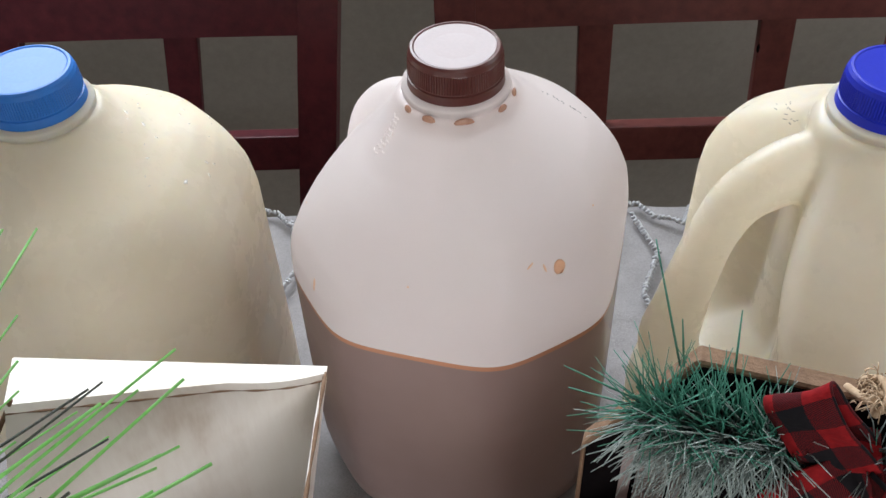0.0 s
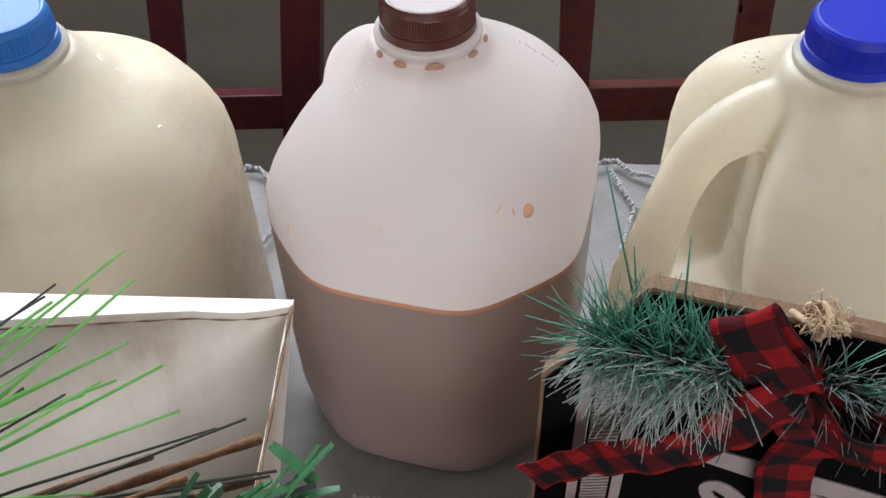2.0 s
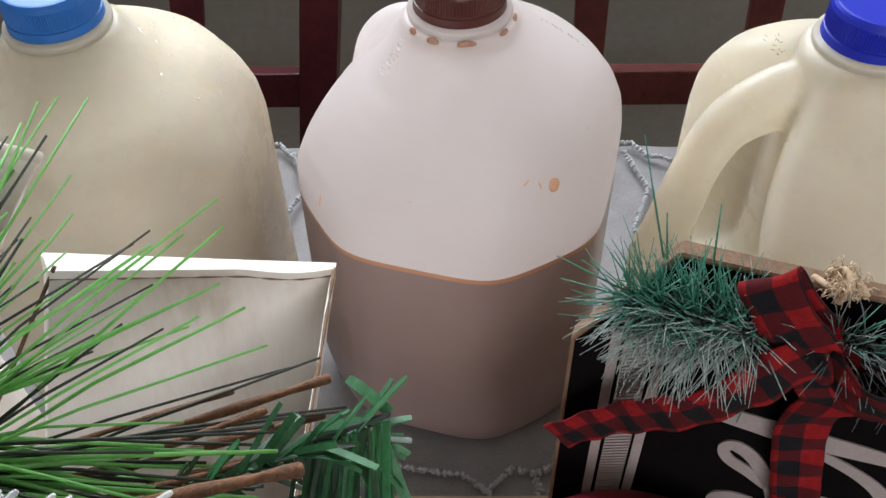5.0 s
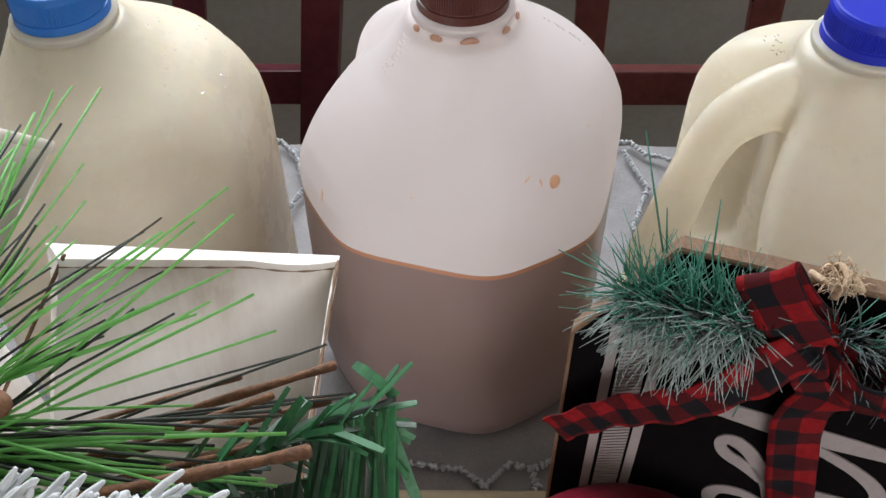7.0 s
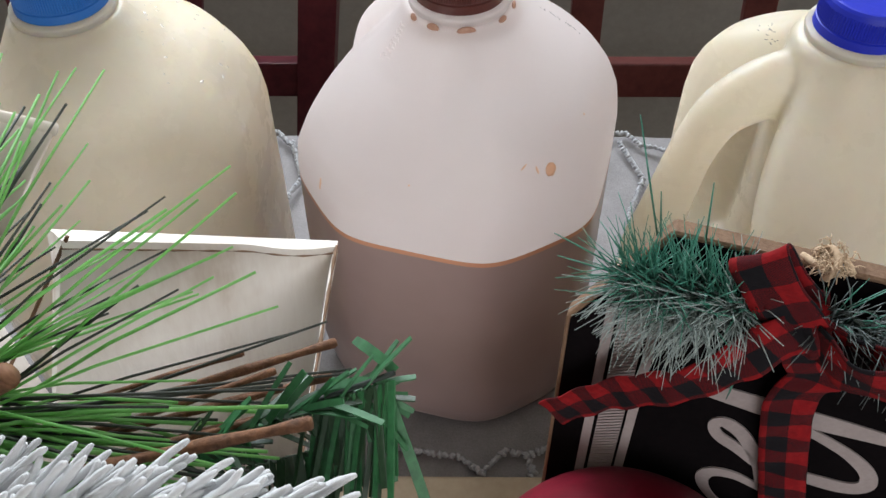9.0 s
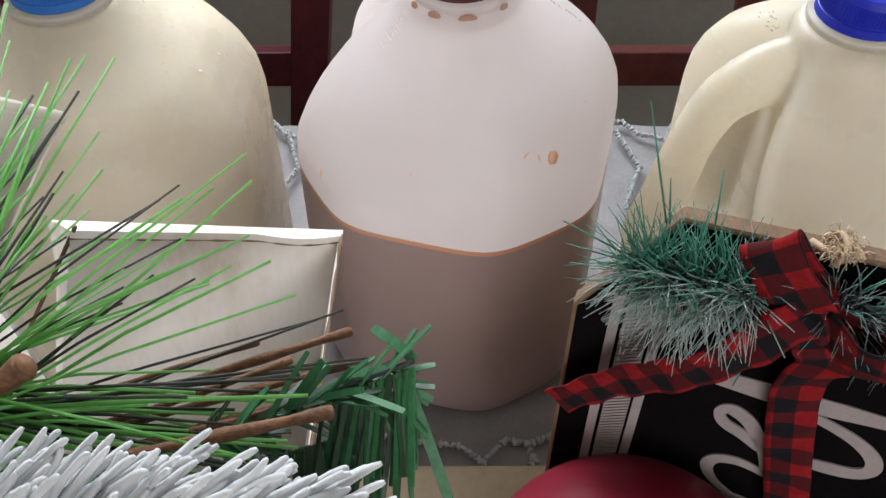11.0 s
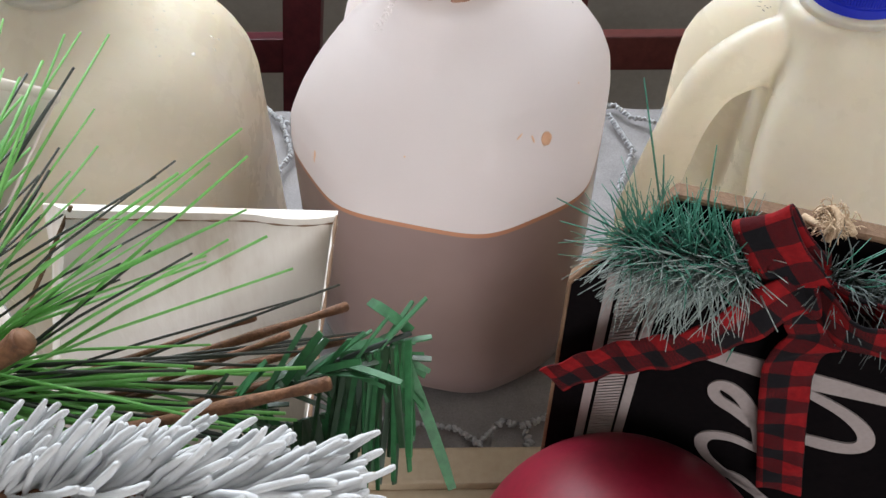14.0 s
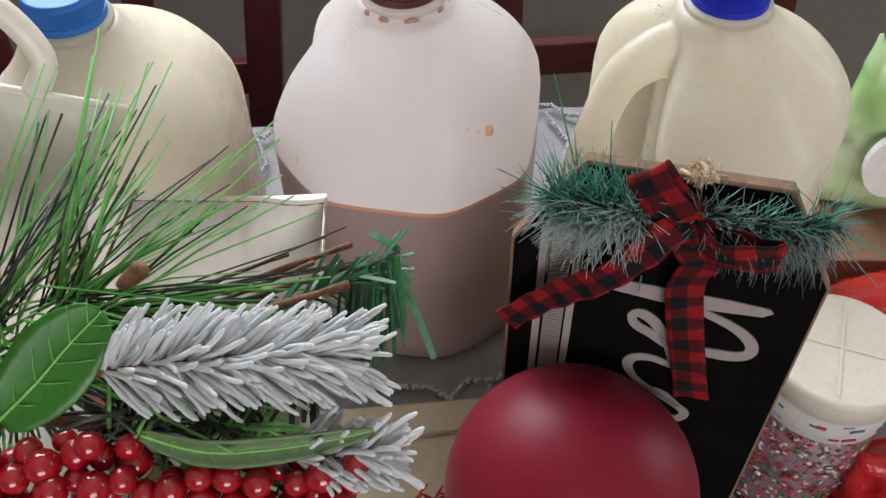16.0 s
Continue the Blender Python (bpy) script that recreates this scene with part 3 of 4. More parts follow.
ribbon("ribbon_tail", [(0.0055, -0.013, 0.252), (0.0080, -0.0125, 0.238), (0.0125, -0.009, 0.225), (0.0095, -0.0065, 0.208), (0.0150, -0.006, 0.178), (0.0205, -0.007, 0.155), (0.0265, -0.008, 0.131)],
       [(0.9, 0.4, 0.1), (0.9, 0.35, 0.2), (0.95, -0.1, 0.2), (0.95, 0.1, 0.25), (0.95, 0.05, 0.25), (0.95, -0.1, 0.2), (0.95, 0.0, 0.2)], 0.0165, "red and black buffalo plaid ribbon end", 0.006)
ribbon("bow_loop", [(0.0045, -0.013, 0.2500), (-0.0010, -0.0165, 0.2565), (-0.0085, -0.0170, 0.2650), (-0.0158, -0.0150, 0.2742), (-0.0162, -0.0105, 0.2752), (-0.0090, -0.0085, 0.2650), (0.003, -0.009, 0.251)],
       [(0.75, -0.1, 0.60), (0.75, -0.1, 0.60), (0.76, -0.05, 0.66), (0.76, 0.0, 0.68), (0.76, 0.0, 0.68), (0.75, 0.0, 0.62), (0.75, -0.1, 0.60)], 0.0170, "red and black buffalo plaid bow loop folded flat", 0.003)
ribbon("bow_loop", [(0.006, -0.016, 0.2500), (0.014, -0.0260, 0.2515), (0.025, -0.0285, 0.2530), (0.0360, -0.0265, 0.2550), (0.0368, -0.0235, 0.2550), (0.025, -0.0205, 0.2525), (0.006, -0.012, 0.2495)],
       [(-0.1, -0.1, 0.6), (-0.2, -0.30, 1), (-0.22, -0.30, 1), (-0.22, -0.25, 1), (-0.22, -0.25, 1), (-0.2, -0.25, 1), (-0.1, -0.1, 0.6)], 0.0195, "red and black buffalo plaid bow loop", 0.001)
ribbon("bow_knot", [(0.0005, -0.006, 0.2600), (0.0015, -0.0165, 0.2575), (0.0050, -0.0185, 0.2515), (0.0075, -0.0165, 0.2460), (0.0080, -0.006, 0.2440)],
       [(0.9, 0.0, 0.4)] * 5, 0.0115, "gathered plaid knot", 0.002, 0.0009)

# frosted sprigs on the sign
frost_green = plain("sprig_green", (0.028, 0.14, 0.095), (0.070, 0.28, 0.20), 300, 900, 0.45)
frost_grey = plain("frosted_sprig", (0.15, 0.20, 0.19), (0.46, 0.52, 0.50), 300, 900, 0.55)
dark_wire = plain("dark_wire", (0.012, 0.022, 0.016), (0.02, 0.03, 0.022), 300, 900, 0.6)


def needle(bm, base, tip, r, bend=0.0, sides=3):
    base, tip = Vector(base), Vector(tip)
    mid = (base + tip) / 2 + Vector((0, 0, bend))
    tube(bm, [base, mid, tip], [r, r * 0.95, r * 0.5], sides)


def sprig(axis, count, length, down, seed, parent, frost, lean, pale):
    """A wire with needles all round it: green above, frosted below."""
    rnd = random.Random(seed)
    c = spline(axis, 8)
    part("sprig_stem", tube(bmesh.new(), c, 0.0011, 6), dark_wire, parent, "dark twisted wire stem")
    light, dark, core = bmesh.new(), bmesh.new(), bmesh.new()
    for k in range(count):
        f = rnd.uniform(0.0, 1.0) * (len(c) - 1.001)
        i = int(f)
        p = c[i].lerp(c[i + 1], f - i) + Vector((rnd.gauss(0, 0.0015), rnd.gauss(0, 0.001), rnd.gauss(0, 0.0015)))
        d = (c[i + 1] - c[i]).normalized()
        ang = rnd.uniform(0, 2 * math.pi)
        side = Vector((0, math.cos(ang), math.sin(ang)))
        side = (side - d * side.dot(d)).normalized()
        if side.y > 0.35:
            side.y = -side.y
        v = (side + d * rnd.uniform(*lean) + Vector((rnd.gauss(0, 0.3), rnd.gauss(0, 0.3), rnd.gauss(0, 0.3)))).normalized()
        L = length * rnd.uniform(0.6, 1.15)
        if v.z < -0.15 and rnd.random() < (0.9 if f < 0.3 * len(c) else 0.45):
            continue
        tip = p + v * L + Vector((0, 0, -down * L * rnd.uniform(0.0, 0.6)))
        tip.y = min(tip.y, -0.0025) if tip.z < TOP - 0.003 else tip.y
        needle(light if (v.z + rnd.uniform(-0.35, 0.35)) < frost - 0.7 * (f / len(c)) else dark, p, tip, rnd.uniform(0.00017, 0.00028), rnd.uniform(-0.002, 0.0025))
    # near-black short needles: the shade inside the sprig put into their colour
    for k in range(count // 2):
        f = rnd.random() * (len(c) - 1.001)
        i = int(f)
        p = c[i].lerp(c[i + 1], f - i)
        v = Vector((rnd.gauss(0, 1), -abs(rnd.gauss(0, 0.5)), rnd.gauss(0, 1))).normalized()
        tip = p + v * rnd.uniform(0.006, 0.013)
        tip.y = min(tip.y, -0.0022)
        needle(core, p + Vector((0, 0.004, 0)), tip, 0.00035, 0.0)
    part("sprig_needles", core, dark_wire, parent, "short near-black needles that shade the sprig's core")
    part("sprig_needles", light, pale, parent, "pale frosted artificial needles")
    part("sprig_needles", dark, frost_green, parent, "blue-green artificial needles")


frost_dull = plain("dull_frosted_sprig", (0.060, 0.080, 0.080), (0.20, 0.235, 0.23), 300, 900, 0.6)
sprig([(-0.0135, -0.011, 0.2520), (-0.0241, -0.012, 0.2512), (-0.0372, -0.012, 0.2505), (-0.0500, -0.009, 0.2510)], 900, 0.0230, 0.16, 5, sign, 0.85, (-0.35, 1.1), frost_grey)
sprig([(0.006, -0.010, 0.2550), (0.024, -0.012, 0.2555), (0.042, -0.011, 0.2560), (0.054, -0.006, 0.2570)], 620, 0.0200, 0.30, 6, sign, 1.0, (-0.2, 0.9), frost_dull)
bm = bmesh.new()
rnd = random.Random(15)
for k in range(120):
    p = Vector((rnd.uniform(-0.052, -0.016), rnd.uniform(-0.012, -0.006), 0.252 + rnd.gauss(0, 0.002)))
    tip = p + Vector((rnd.gauss(-0.002, 0.006), rnd.uniform(-0.004, 0.006), rnd.uniform(0.012, 0.024)))
    needle(bm, p, tip, rnd.uniform(0.00017, 0.00028), 0.0)
part("sprig_needles", bm, frost_green, sign, "blue-green needles standing above the board")
bm = bmesh.new()
rnd = random.Random(16)
for k in range(240):
    p = Vector((rnd.uniform(0.020, 0.056), rnd.uniform(-0.009, -0.004), 0.250 + rnd.gauss(0, 0.003)))
    tip = p + Vector((rnd.gauss(0.002, 0.004), 0.0, -rnd.uniform(0.015, 0.033)))
    tip.y = rnd.uniform(-0.006, -0.0025)
    needle(bm, p, tip, rnd.uniform(0.00018, 0.00028), 0.0)
part("sprig_needles", bm, frost_dull, sign, "grey frosted needles hanging over the face")
bm = bmesh.new()
for a, b in (((-0.044, 0.000, 0.262), (-0.056, 0.002, 0.3035)), ((-0.043, 0.0, 0.262), (-0.046, 0.001, 0.279)), ((-0.030, 0.0, 0.262), (-0.0325, 0.002, 0.2855)), ((-0.050, -0.006, 0.250), (-0.0735, -0.010, 0.2635)), ((-0.048, -0.006, 0.248), (-0.072, -0.008, 0.252)),
             ((-0.010, -0.010, 0.215), (-0.009, -0.003, 0.196)), ((-0.022, -0.010, 0.215), (-0.022, -0.003, 0.192)), ((0.056, -0.004, 0.255), (0.083, -0.010, 0.246)), ((0.055, -0.004, 0.252), (0.079, -0.012, 0.233))):
    needle(bm, a, b, 0.0004, 0.0)
part("sprig_needles", bm, frost_green, sign, "stray long green needles")

# jute knot over the board's top
jute = plain("jute_twine", (0.42, 0.29, 0.18), (0.60, 0.45, 0.31), 200, 900, 0.95, 0.4)
rnd = random.Random(8)
bm = bmesh.new()
tube(bm, spline([(-0.003, 0.003, 0.2648), (0.002, -0.002, 0.2675), (0.007, 0.003, 0.2675), (0.0110, -0.001, 0.2655)], 8), 0.0011, 8)
tube(bm, spline([(0.001, 0.007, 0.2640), (0.004, 0.004, 0.2690), (0.006, -0.001, 0.2685), (0.004, -0.003, 0.2630)], 8), 0.0011, 8)
for k in range(320):
    p = Vector((0.0045 + rnd.gauss(0, 0.0022), rnd.uniform(-0.004, 0.006), 0.2668 + rnd.gauss(0, 0.0016)))
    v = Vector((rnd.gauss(0, 0.8), rnd.gauss(0, 0.8), rnd.uniform(-1.0, 0.9))).normalized() * rnd.uniform(0.0018, 0.0040)
    tube(bm, [p, p + v * 0.5 + Vector((0, 0, 0.0008)), p + v], 0.00018, 3)
part("jute_knot", bm, jute, sign, "frayed tan jute knot")

# ---- wooden tray under the decorations ----
tray = empty("wooden_tray", pose(0, 0, 0), "low beige wooden tray on the cloth", "tray")
part("base", boxed(-0.26, 0.135, -0.20, 0.189, 0.0, 0.006, 0.001), beige, tray, smooth=False)
part("rim", boxed(-0.26, 0.135, 0.189, 0.211, 0.0, 0.012, 0.002), beige, tray, smooth=False)

# ---- the ornament on a bed of red tinsel ----
bm = bmesh.new()
bmesh.ops.create_uvsphere(bm, u_segments=72, v_segments=44, radius=0.0615)
orn = empty("ornament", pose(0.060, 0.098, 0.098, 0, 0, 0), "large matt dark red ball ornament", "ornament")
part("ball", bm, orn_red, orn)
part("crown", turned([(0.011, 0.0595), (0.0115, 0.062), (0.0115, 0.068), (0.006, 0.069)], 24), orn_red, orn, "small metal crown").matrix_local = pose(0, 0, 0, 0, 100, -60)
tinsel_red = plain("red_tinsel", (0.28, 0.006, 0.012), (0.45, 0.012, 0.018), 400, 1200, 0.3)
rnd = random.Random(21)
bm = bmesh.new()
for k in range(1500):
    a, r = rnd.uniform(0, 2 * math.pi), rnd.uniform(0.0, 0.056)
    p = Vector((0.030 + 1.1 * r * math.cos(a), 0.100 + r * math.sin(a), 0.006 + rnd.uniform(0, 0.032) * (1 - 0.2 * r / 0.056)))
    v = Vector((rnd.gauss(0, 1), rnd.gauss(0, 1), rnd.gauss(0, 0.7))).normalized() * rnd.uniform(0.006, 0.012)
    tube(bm, [p, p + v * 0.5 + Vector((0, 0, 0.001)), p + v], [0.0007, 0.0009, 0.0004], 4)
for v in bm.verts:
    v.co.z = max(v.co.z, 0.0068)
tagged(part("red_tinsel_nest", bm, tinsel_red), "tangled shiny red tinsel lying in the tray", "tinsel", kind="stuff")

# ---- white planter ----
tub = empty("planter", pose(0, 0, 0), "white painted wooden planter with flared worn sides", "planter")


def panel(a, b, c, d, thick):
    """A slightly hollow board between four corners (bottom a b, top c d), thickened along its normal."""
    a, b, c, d = (Vector(v) for v in (a, b, c, d))
    nrm = (b - a).cross(d - a).normalized()
    bm = bmesh.new()
    n, front, back = 10, [], []
    for j in range(n + 1):
        v = j / n
        for i in range(n + 1):
            u = i / n
            p = (a.lerp(b, u)).lerp(d.lerp(c, u), v)
            sag = nrm * (0.0022 * math.sin(math.pi * u) * math.sin(math.pi * min(1, v * 1.05)) + 0.0003 * noise.noise(p * 60))
            front.append(bm.verts.new(p + sag))
            back.append(bm.verts.new(p + nrm * thick))
    g = lambda L, i, j: L[j * (n + 1) + i]
    for j in range(n):
        for i in range(n):
            bm.faces.new((g(front, i, j), g(front, i + 1, j), g(front, i + 1, j + 1), g(front, i, j + 1)))
            bm.faces.new((g(back, i, j), g(back, i, j + 1), g(back, i + 1, j + 1), g(back, i + 1, j)))
    edge = [(i, 0) for i in range(n)] + [(n, j) for j in range(n)] + [(n - i, n) for i in range(n)] + [(0, n - j) for j in range(n)]
    for (i0, j0), (i1, j1) in zip(edge, edge[1:] + edge[:1]):
        bm.faces.new((g(front, i1, j1), g(front, i0, j0), g(back, i0, j0), g(back, i1, j1)))
    return bm


rings, n = [], 24
for k in range(n + 1):
    f = k / n
    lip = Vector((-0.045, 0.179, 0.228)).lerp(Vector((-0.1055, 0.1230, 0.2896)), f) - Vector((0, 0, 0.0020 * math.sin(math.pi * min(1.0, f * 2.6))))
    back = Vector((-0.045, 0.1835, 0.2270)).lerp(Vector((-0.155, 0.1975, 0.2180)), f)
    foot = Vector((-0.088, 0.158, 0.006)).lerp(Vector((-0.196, 0.108, 0.006)), f)
    heel = Vector((-0.088, 0.170, 0.006)).lerp(Vector((-0.196, 0.190, 0.006)), f)
    front = [foot.lerp(lip, j / 10) + Vector((0.2, 0.7, 0.2)) * (0.002 * math.sin(math.pi * j / 10) * math.sin(math.pi * min(1, f + 0.02))) for j in range(10)]
    soft = [lip + Vector((0.0002, -0.0006, -0.0012)), lip + Vector((0, 0.0006, 0.0004)), lip.lerp(back, 0.5) + Vector((0, 0.0006, 0.0006)), back + Vector((0, -0.001, 0.0006)), back]
    rings.append(front + soft + [back.lerp(heel, 0.5), heel])
part("back_panel", loft(bmesh.new(), rings), white_paint, tub, "thick tapering board with a lit top", smooth=False)
part("chipped_lip", tube(bmesh.new(), [r[10] + Vector((0, -0.0003, 0)) for r in rings], [0.00022 + 0.00018 * math.sin(i * 2.1) for i in range(n + 1)], 5), board_edge, tub, "fine brown chipped line")
part("side_panel", panel((-0.089, 0.160, 0.006), (-0.089, 0.040, 0.006), (-0.0515, 0.010, 0.2280), (-0.0462, 0.180, 0.2280), -0.0012), white_paint, tub, smooth=False)
part("side_panel", panel((-0.150, 0.040, 0.006), (-0.150, 0.160, 0.006), (-0.188, 0.187, 0.2380), (-0.188, 0.010, 0.2300), -0.0040), white_paint, tub)
part("front_panel", panel((-0.089, 0.040, 0.006), (-0.150, 0.040, 0.006), (-0.188, 0.010, 0.2290), (-0.0505, 0.010, 0.2265), 0.0060), white_paint, tub, smooth=False)
part("worn_edge", tube(bmesh.new(), [(-0.0453 - 0.0053 * k / 24, 0.180 - 0.168 * k / 24, 0.2281) for k in range(25)], [0.00055 + 0.00025 * math.sin(k * 2.3) for k in range(25)], 6), board_edge, tub, "chipped brown edge")
part("worn_edge", tube(bmesh.new(), [(-0.1040, 0.1245, 0.2905), (-0.130, 0.1208, 0.2480), (-0.160, 0.1160, 0.2000)], 0.0006, 6), board_edge, tub, "chipped brown edge")
part("bottom", boxed(-0.150, -0.089, 0.040, 0.160, 0.007, 0.012), white_paint, tub, smooth=False)

# ---- cream pitcher with a loop grip, standing in the planter ----
cream = plain("cream_enamel", (0.68, 0.61, 0.53), (0.76, 0.69, 0.61), 15, 200, 0.4, 0.1)
pitcher = empty("tin_holder", pose(0, 0, 0), "cream tin holder with a rolled rim and loop grip", "holder")
part("back_plate", panel((-0.187, 0.137, 0.232), (-0.1600, 0.126, 0.232), (-0.1010, 0.134, 0.318), (-0.190, 0.142, 0.338), 0.0025), cream, pitcher)
part("rolled_rim", tube(bmesh.new(), [(-0.190, 0.142, 0.338), (-0.145, 0.138, 0.3285), (-0.1010, 0.134, 0.318)], 0.0016, 8), cream, pitcher)
part("loop_grip", tube(bmesh.new(), spline([(-0.178, 0.141, 0.335), (-0.172, 0.143, 0.353), (-0.155, 0.147, 0.360), (-0.136, 0.146, 0.353), (-0.1245, 0.141, 0.336), (-0.130, 0.138, 0.3245)], 10), 0.0042, 12), cream, pitcher, "thick cream loop grip")

# ---- the garland in the planter ----
UP = Vector((0, 0.69, 0.72))
garland = empty("garland", pose(-0.11, 0.05, 0.0), "artificial pine and fir garland with red berries in the planter", "garland")
garland.matrix_world = Matrix.Identity(4)
pine_green = plain("pine_needle_green", (0.125, 0.37, 0.09), (0.31, 0.58, 0.22), 90, 600, 0.38)
see_through(pine_green, 0.46, (0.42, 0.78, 0.30))
pine_dark = plain("pine_needle_dark", (0.016, 0.022, 0.016), (0.035, 0.04, 0.03), 90, 600, 0.4)
bark = plain("brown_twig", (0.090, 0.038, 0.018), (0.24, 0.105, 0.048), 120, 700, 0.75, 0.6, 0.0008)
cut_wood = plain("cut_twig_end", (0.15, 0.070, 0.034), (0.23, 0.11, 0.055), 200, 700, 0.8)
strip_green = plain("plastic_strip_green", (0.014, 0.085, 0.028), (0.038, 0.175, 0.062), 60, 500, 0.55)
strip_dark = plain("plastic_strip_dark", (0.016, 0.045, 0.020), (0.035, 0.075, 0.035), 60, 500, 0.4)
fir_white = plain("frosted_fir", (0.50, 0.51, 0.53), (0.78, 0.78, 0.78), 260, 900, 0.75, 0.4, 0.0006)
leaf_green = plain("leaf_green", (0.018, 0.105, 0.007), (0.034, 0.17, 0.014), 60, 500, 0.4, 0.15)
leaf_olive = plain("leaf_olive", (0.075, 0.13, 0.05), (0.13, 0.20, 0.085), 60, 500, 0.45, 0.15)
berry_red = plain("berry_red", (0.27, 0.004, 0.008), (0.36, 0.006, 0.012), 120, 600, 0.12, 0.02, coat=0.6)

part("stem", tube(bmesh.new(), spline([(-0.120, 0.100, 0.012), (-0.120, 0.085, 0.15), (-0.115, 0.062, 0.285), (-0.105, 0.050, 0.306)], 8), 0.006, 10), bark, garland, "brown wrapped stem")
part("stem", tube(bmesh.new(), spline([(-0.150, 0.044, 0.278), (-0.110, 0.034, 0.289), (-0.060, 0.018, 0.290), (-0.034, 0.013, 0.291)], 8), 0.0020, 8), bark, garland, "brown wrapped stem")


def spray(centre, count, spread, lengths, dark_share, seed, radius=0.0006):
    rnd = random.Random(seed)
    meshes = [bmesh.new(), bmesh.new()]
    for k in range(count):
        if k % 5 == 0:
            a0 = rnd.uniform(*spread)
            off = Vector((rnd.gauss(0, 0.08), rnd.gauss(0, 0.12), rnd.gauss(0.0, 0.15)))
            dark = rnd.random() < dark_share
        a = a0 + rnd.gauss(0, 0.075)
        v = Vector((math.cos(a), 0.82 * math.sin(a), 0.48 * math.sin(a)))
        v += off + Vector((rnd.gauss(0, 0.035), rnd.gauss(0, 0.05), rnd.gauss(0, 0.06)))
        v.normalize()
        L = rnd.uniform(*lengths)
        c = Vector(centre) + Vector((rnd.gauss(0, 0.004), rnd.gauss(0, 0.004), rnd.gauss(0, 0.004)))
        tip = c + v * L - Vector((0, 0, rnd.uniform(0.0, 0.007)))
        r = radius * rnd.uniform(0.75, 1.15)
        tube(meshes[(rnd.random() < 0.12) ^ dark], [c, c + v * L * 0.55, tip], [r, r, r * 0.75], 4)
    part("needle_spray", meshes[0], pine_green, garland, "long glossy green pine needles")
    part("needle_spray", meshes[1], pine_dark, garland, "dark pine needles, the short ones standing in for shade")


spray((-0.112, 0.060, 0.304), 66, (-0.12, 1.70), (0.040, 0.084), 0.22, 31, 0.00050)
spray((-0.112, 0.058, 0.304), 30, (-0.26, 0.12), (0.046, 0.078), 0.22, 32, 0.00050)
spray((-0.136, 0.062, 0.300), 125, (0.9, 2.9), (0.042, 0.088), 0.30, 33, 0.00050)
spray((-0.112, 0.050, 0.307), 30, (-0.85, -0.2), (0.034, 0.064), 0.0, 34, 0.00055)
# two short, mostly dark sprays stand in for the shade under the fir
spray((-0.088, 0.026, 0.297), 80, (-3.1, 3.1), (0.010, 0.026), 0.75, 36, 0.0007)
spray((-0.064, 0.021, 0.295), 80, (-3.1, 3.1), (0.010, 0.024), 0.75, 37, 0.0007)
spray((-0.128, 0.052, 0.294), 70, (-3.1, 3.1), (0.018, 0.034), 0.25, 35, 0.0006)

TWIGS = (((-0.128, 0.052, 0.294), (-0.075, 0.068, 0.298), (-0.0310, 0.086, 0.297), 0.0017), ((-0.120, 0.050, 0.297), (-0.080, 0.060, 0.300), (-0.0420, 0.074, 0.3030), 0.0013),
         ((-0.125, 0.049, 0.293), (-0.078, 0.062, 0.2965), (-0.0315, 0.078, 0.2955), 0.0016), ((-0.120, 0.045, 0.298), (-0.075, 0.049, 0.306), (-0.0310, 0.0540, 0.3150), 0.0021),
         ((-0.122, 0.046, 0.293), (-0.080, 0.056, 0.296), (-0.0385, 0.068, 0.2980), 0.0013), ((-0.115, 0.044, 0.297), (-0.080, 0.053, 0.300), (-0.0450, 0.062, 0.3025), 0.0012),
         ((-0.118, 0.051, 0.299), (-0.082, 0.066, 0.302), (-0.0500, 0.080, 0.3010), 0.0011))
for a, b, c, r in TWIGS:
    pts = spline([a, b, c], 8)
    twig = part("twig", tube(bmesh.new(), pts, [r * 0.66 * (0.9 + 0.18 * math.sin(k * 1.7)) for k in range(len(pts))], 7), bark, garland, "thin brown wooden twig")
    d = (pts[-1] - pts[-2]).normalized()
    part("cut_end", tube(bmesh.new(), [pts[-1] - d * 0.0004, pts[-1] + d * 0.0004], r * 0.56, 7), cut_wood, twig, "pale cut end")
knob = part("twig", tube(bmesh.new(), spline([(-0.0925, 0.0568, 0.3180), (-0.0900, 0.0577, 0.3198), (-0.086, 0.059, 0.3225)], 6), [0.0016 + 0.0001 * k for k in range(13)], 9), bark, garland, "thick brown cut twig")
part("cut_end", tube(bmesh.new(), [(-0.0864, 0.0588, 0.3222), (-0.0852, 0.0594, 0.3230)], 0.0022, 9), cut_wood, knob, "orange-brown cut end")


def strip(bm, base, direction, length, width, droop, rnd):
    """A flat plastic strip that bends down as it goes out."""
    p, d = Vector(base), Vector(direction).normalized()
    side = d.cross(Vector((rnd.gauss(0, 0.4), rnd.gauss(0, 0.4), 1))).normalized()
    rows = []
    for k in range(6):
        nrm = side.cross(d).normalized() * 0.00018
        w = width / 2 * (1.0 if k < 5 else 0.8)
        rows.append([p - side * w - nrm, p + side * w - nrm, p + side * w + nrm, p - side * w + nrm])
        p = p + d * (length / 5)
        d = (d + Vector((0, 0, -droop / 5))).normalized()
    loft(bm, rows)


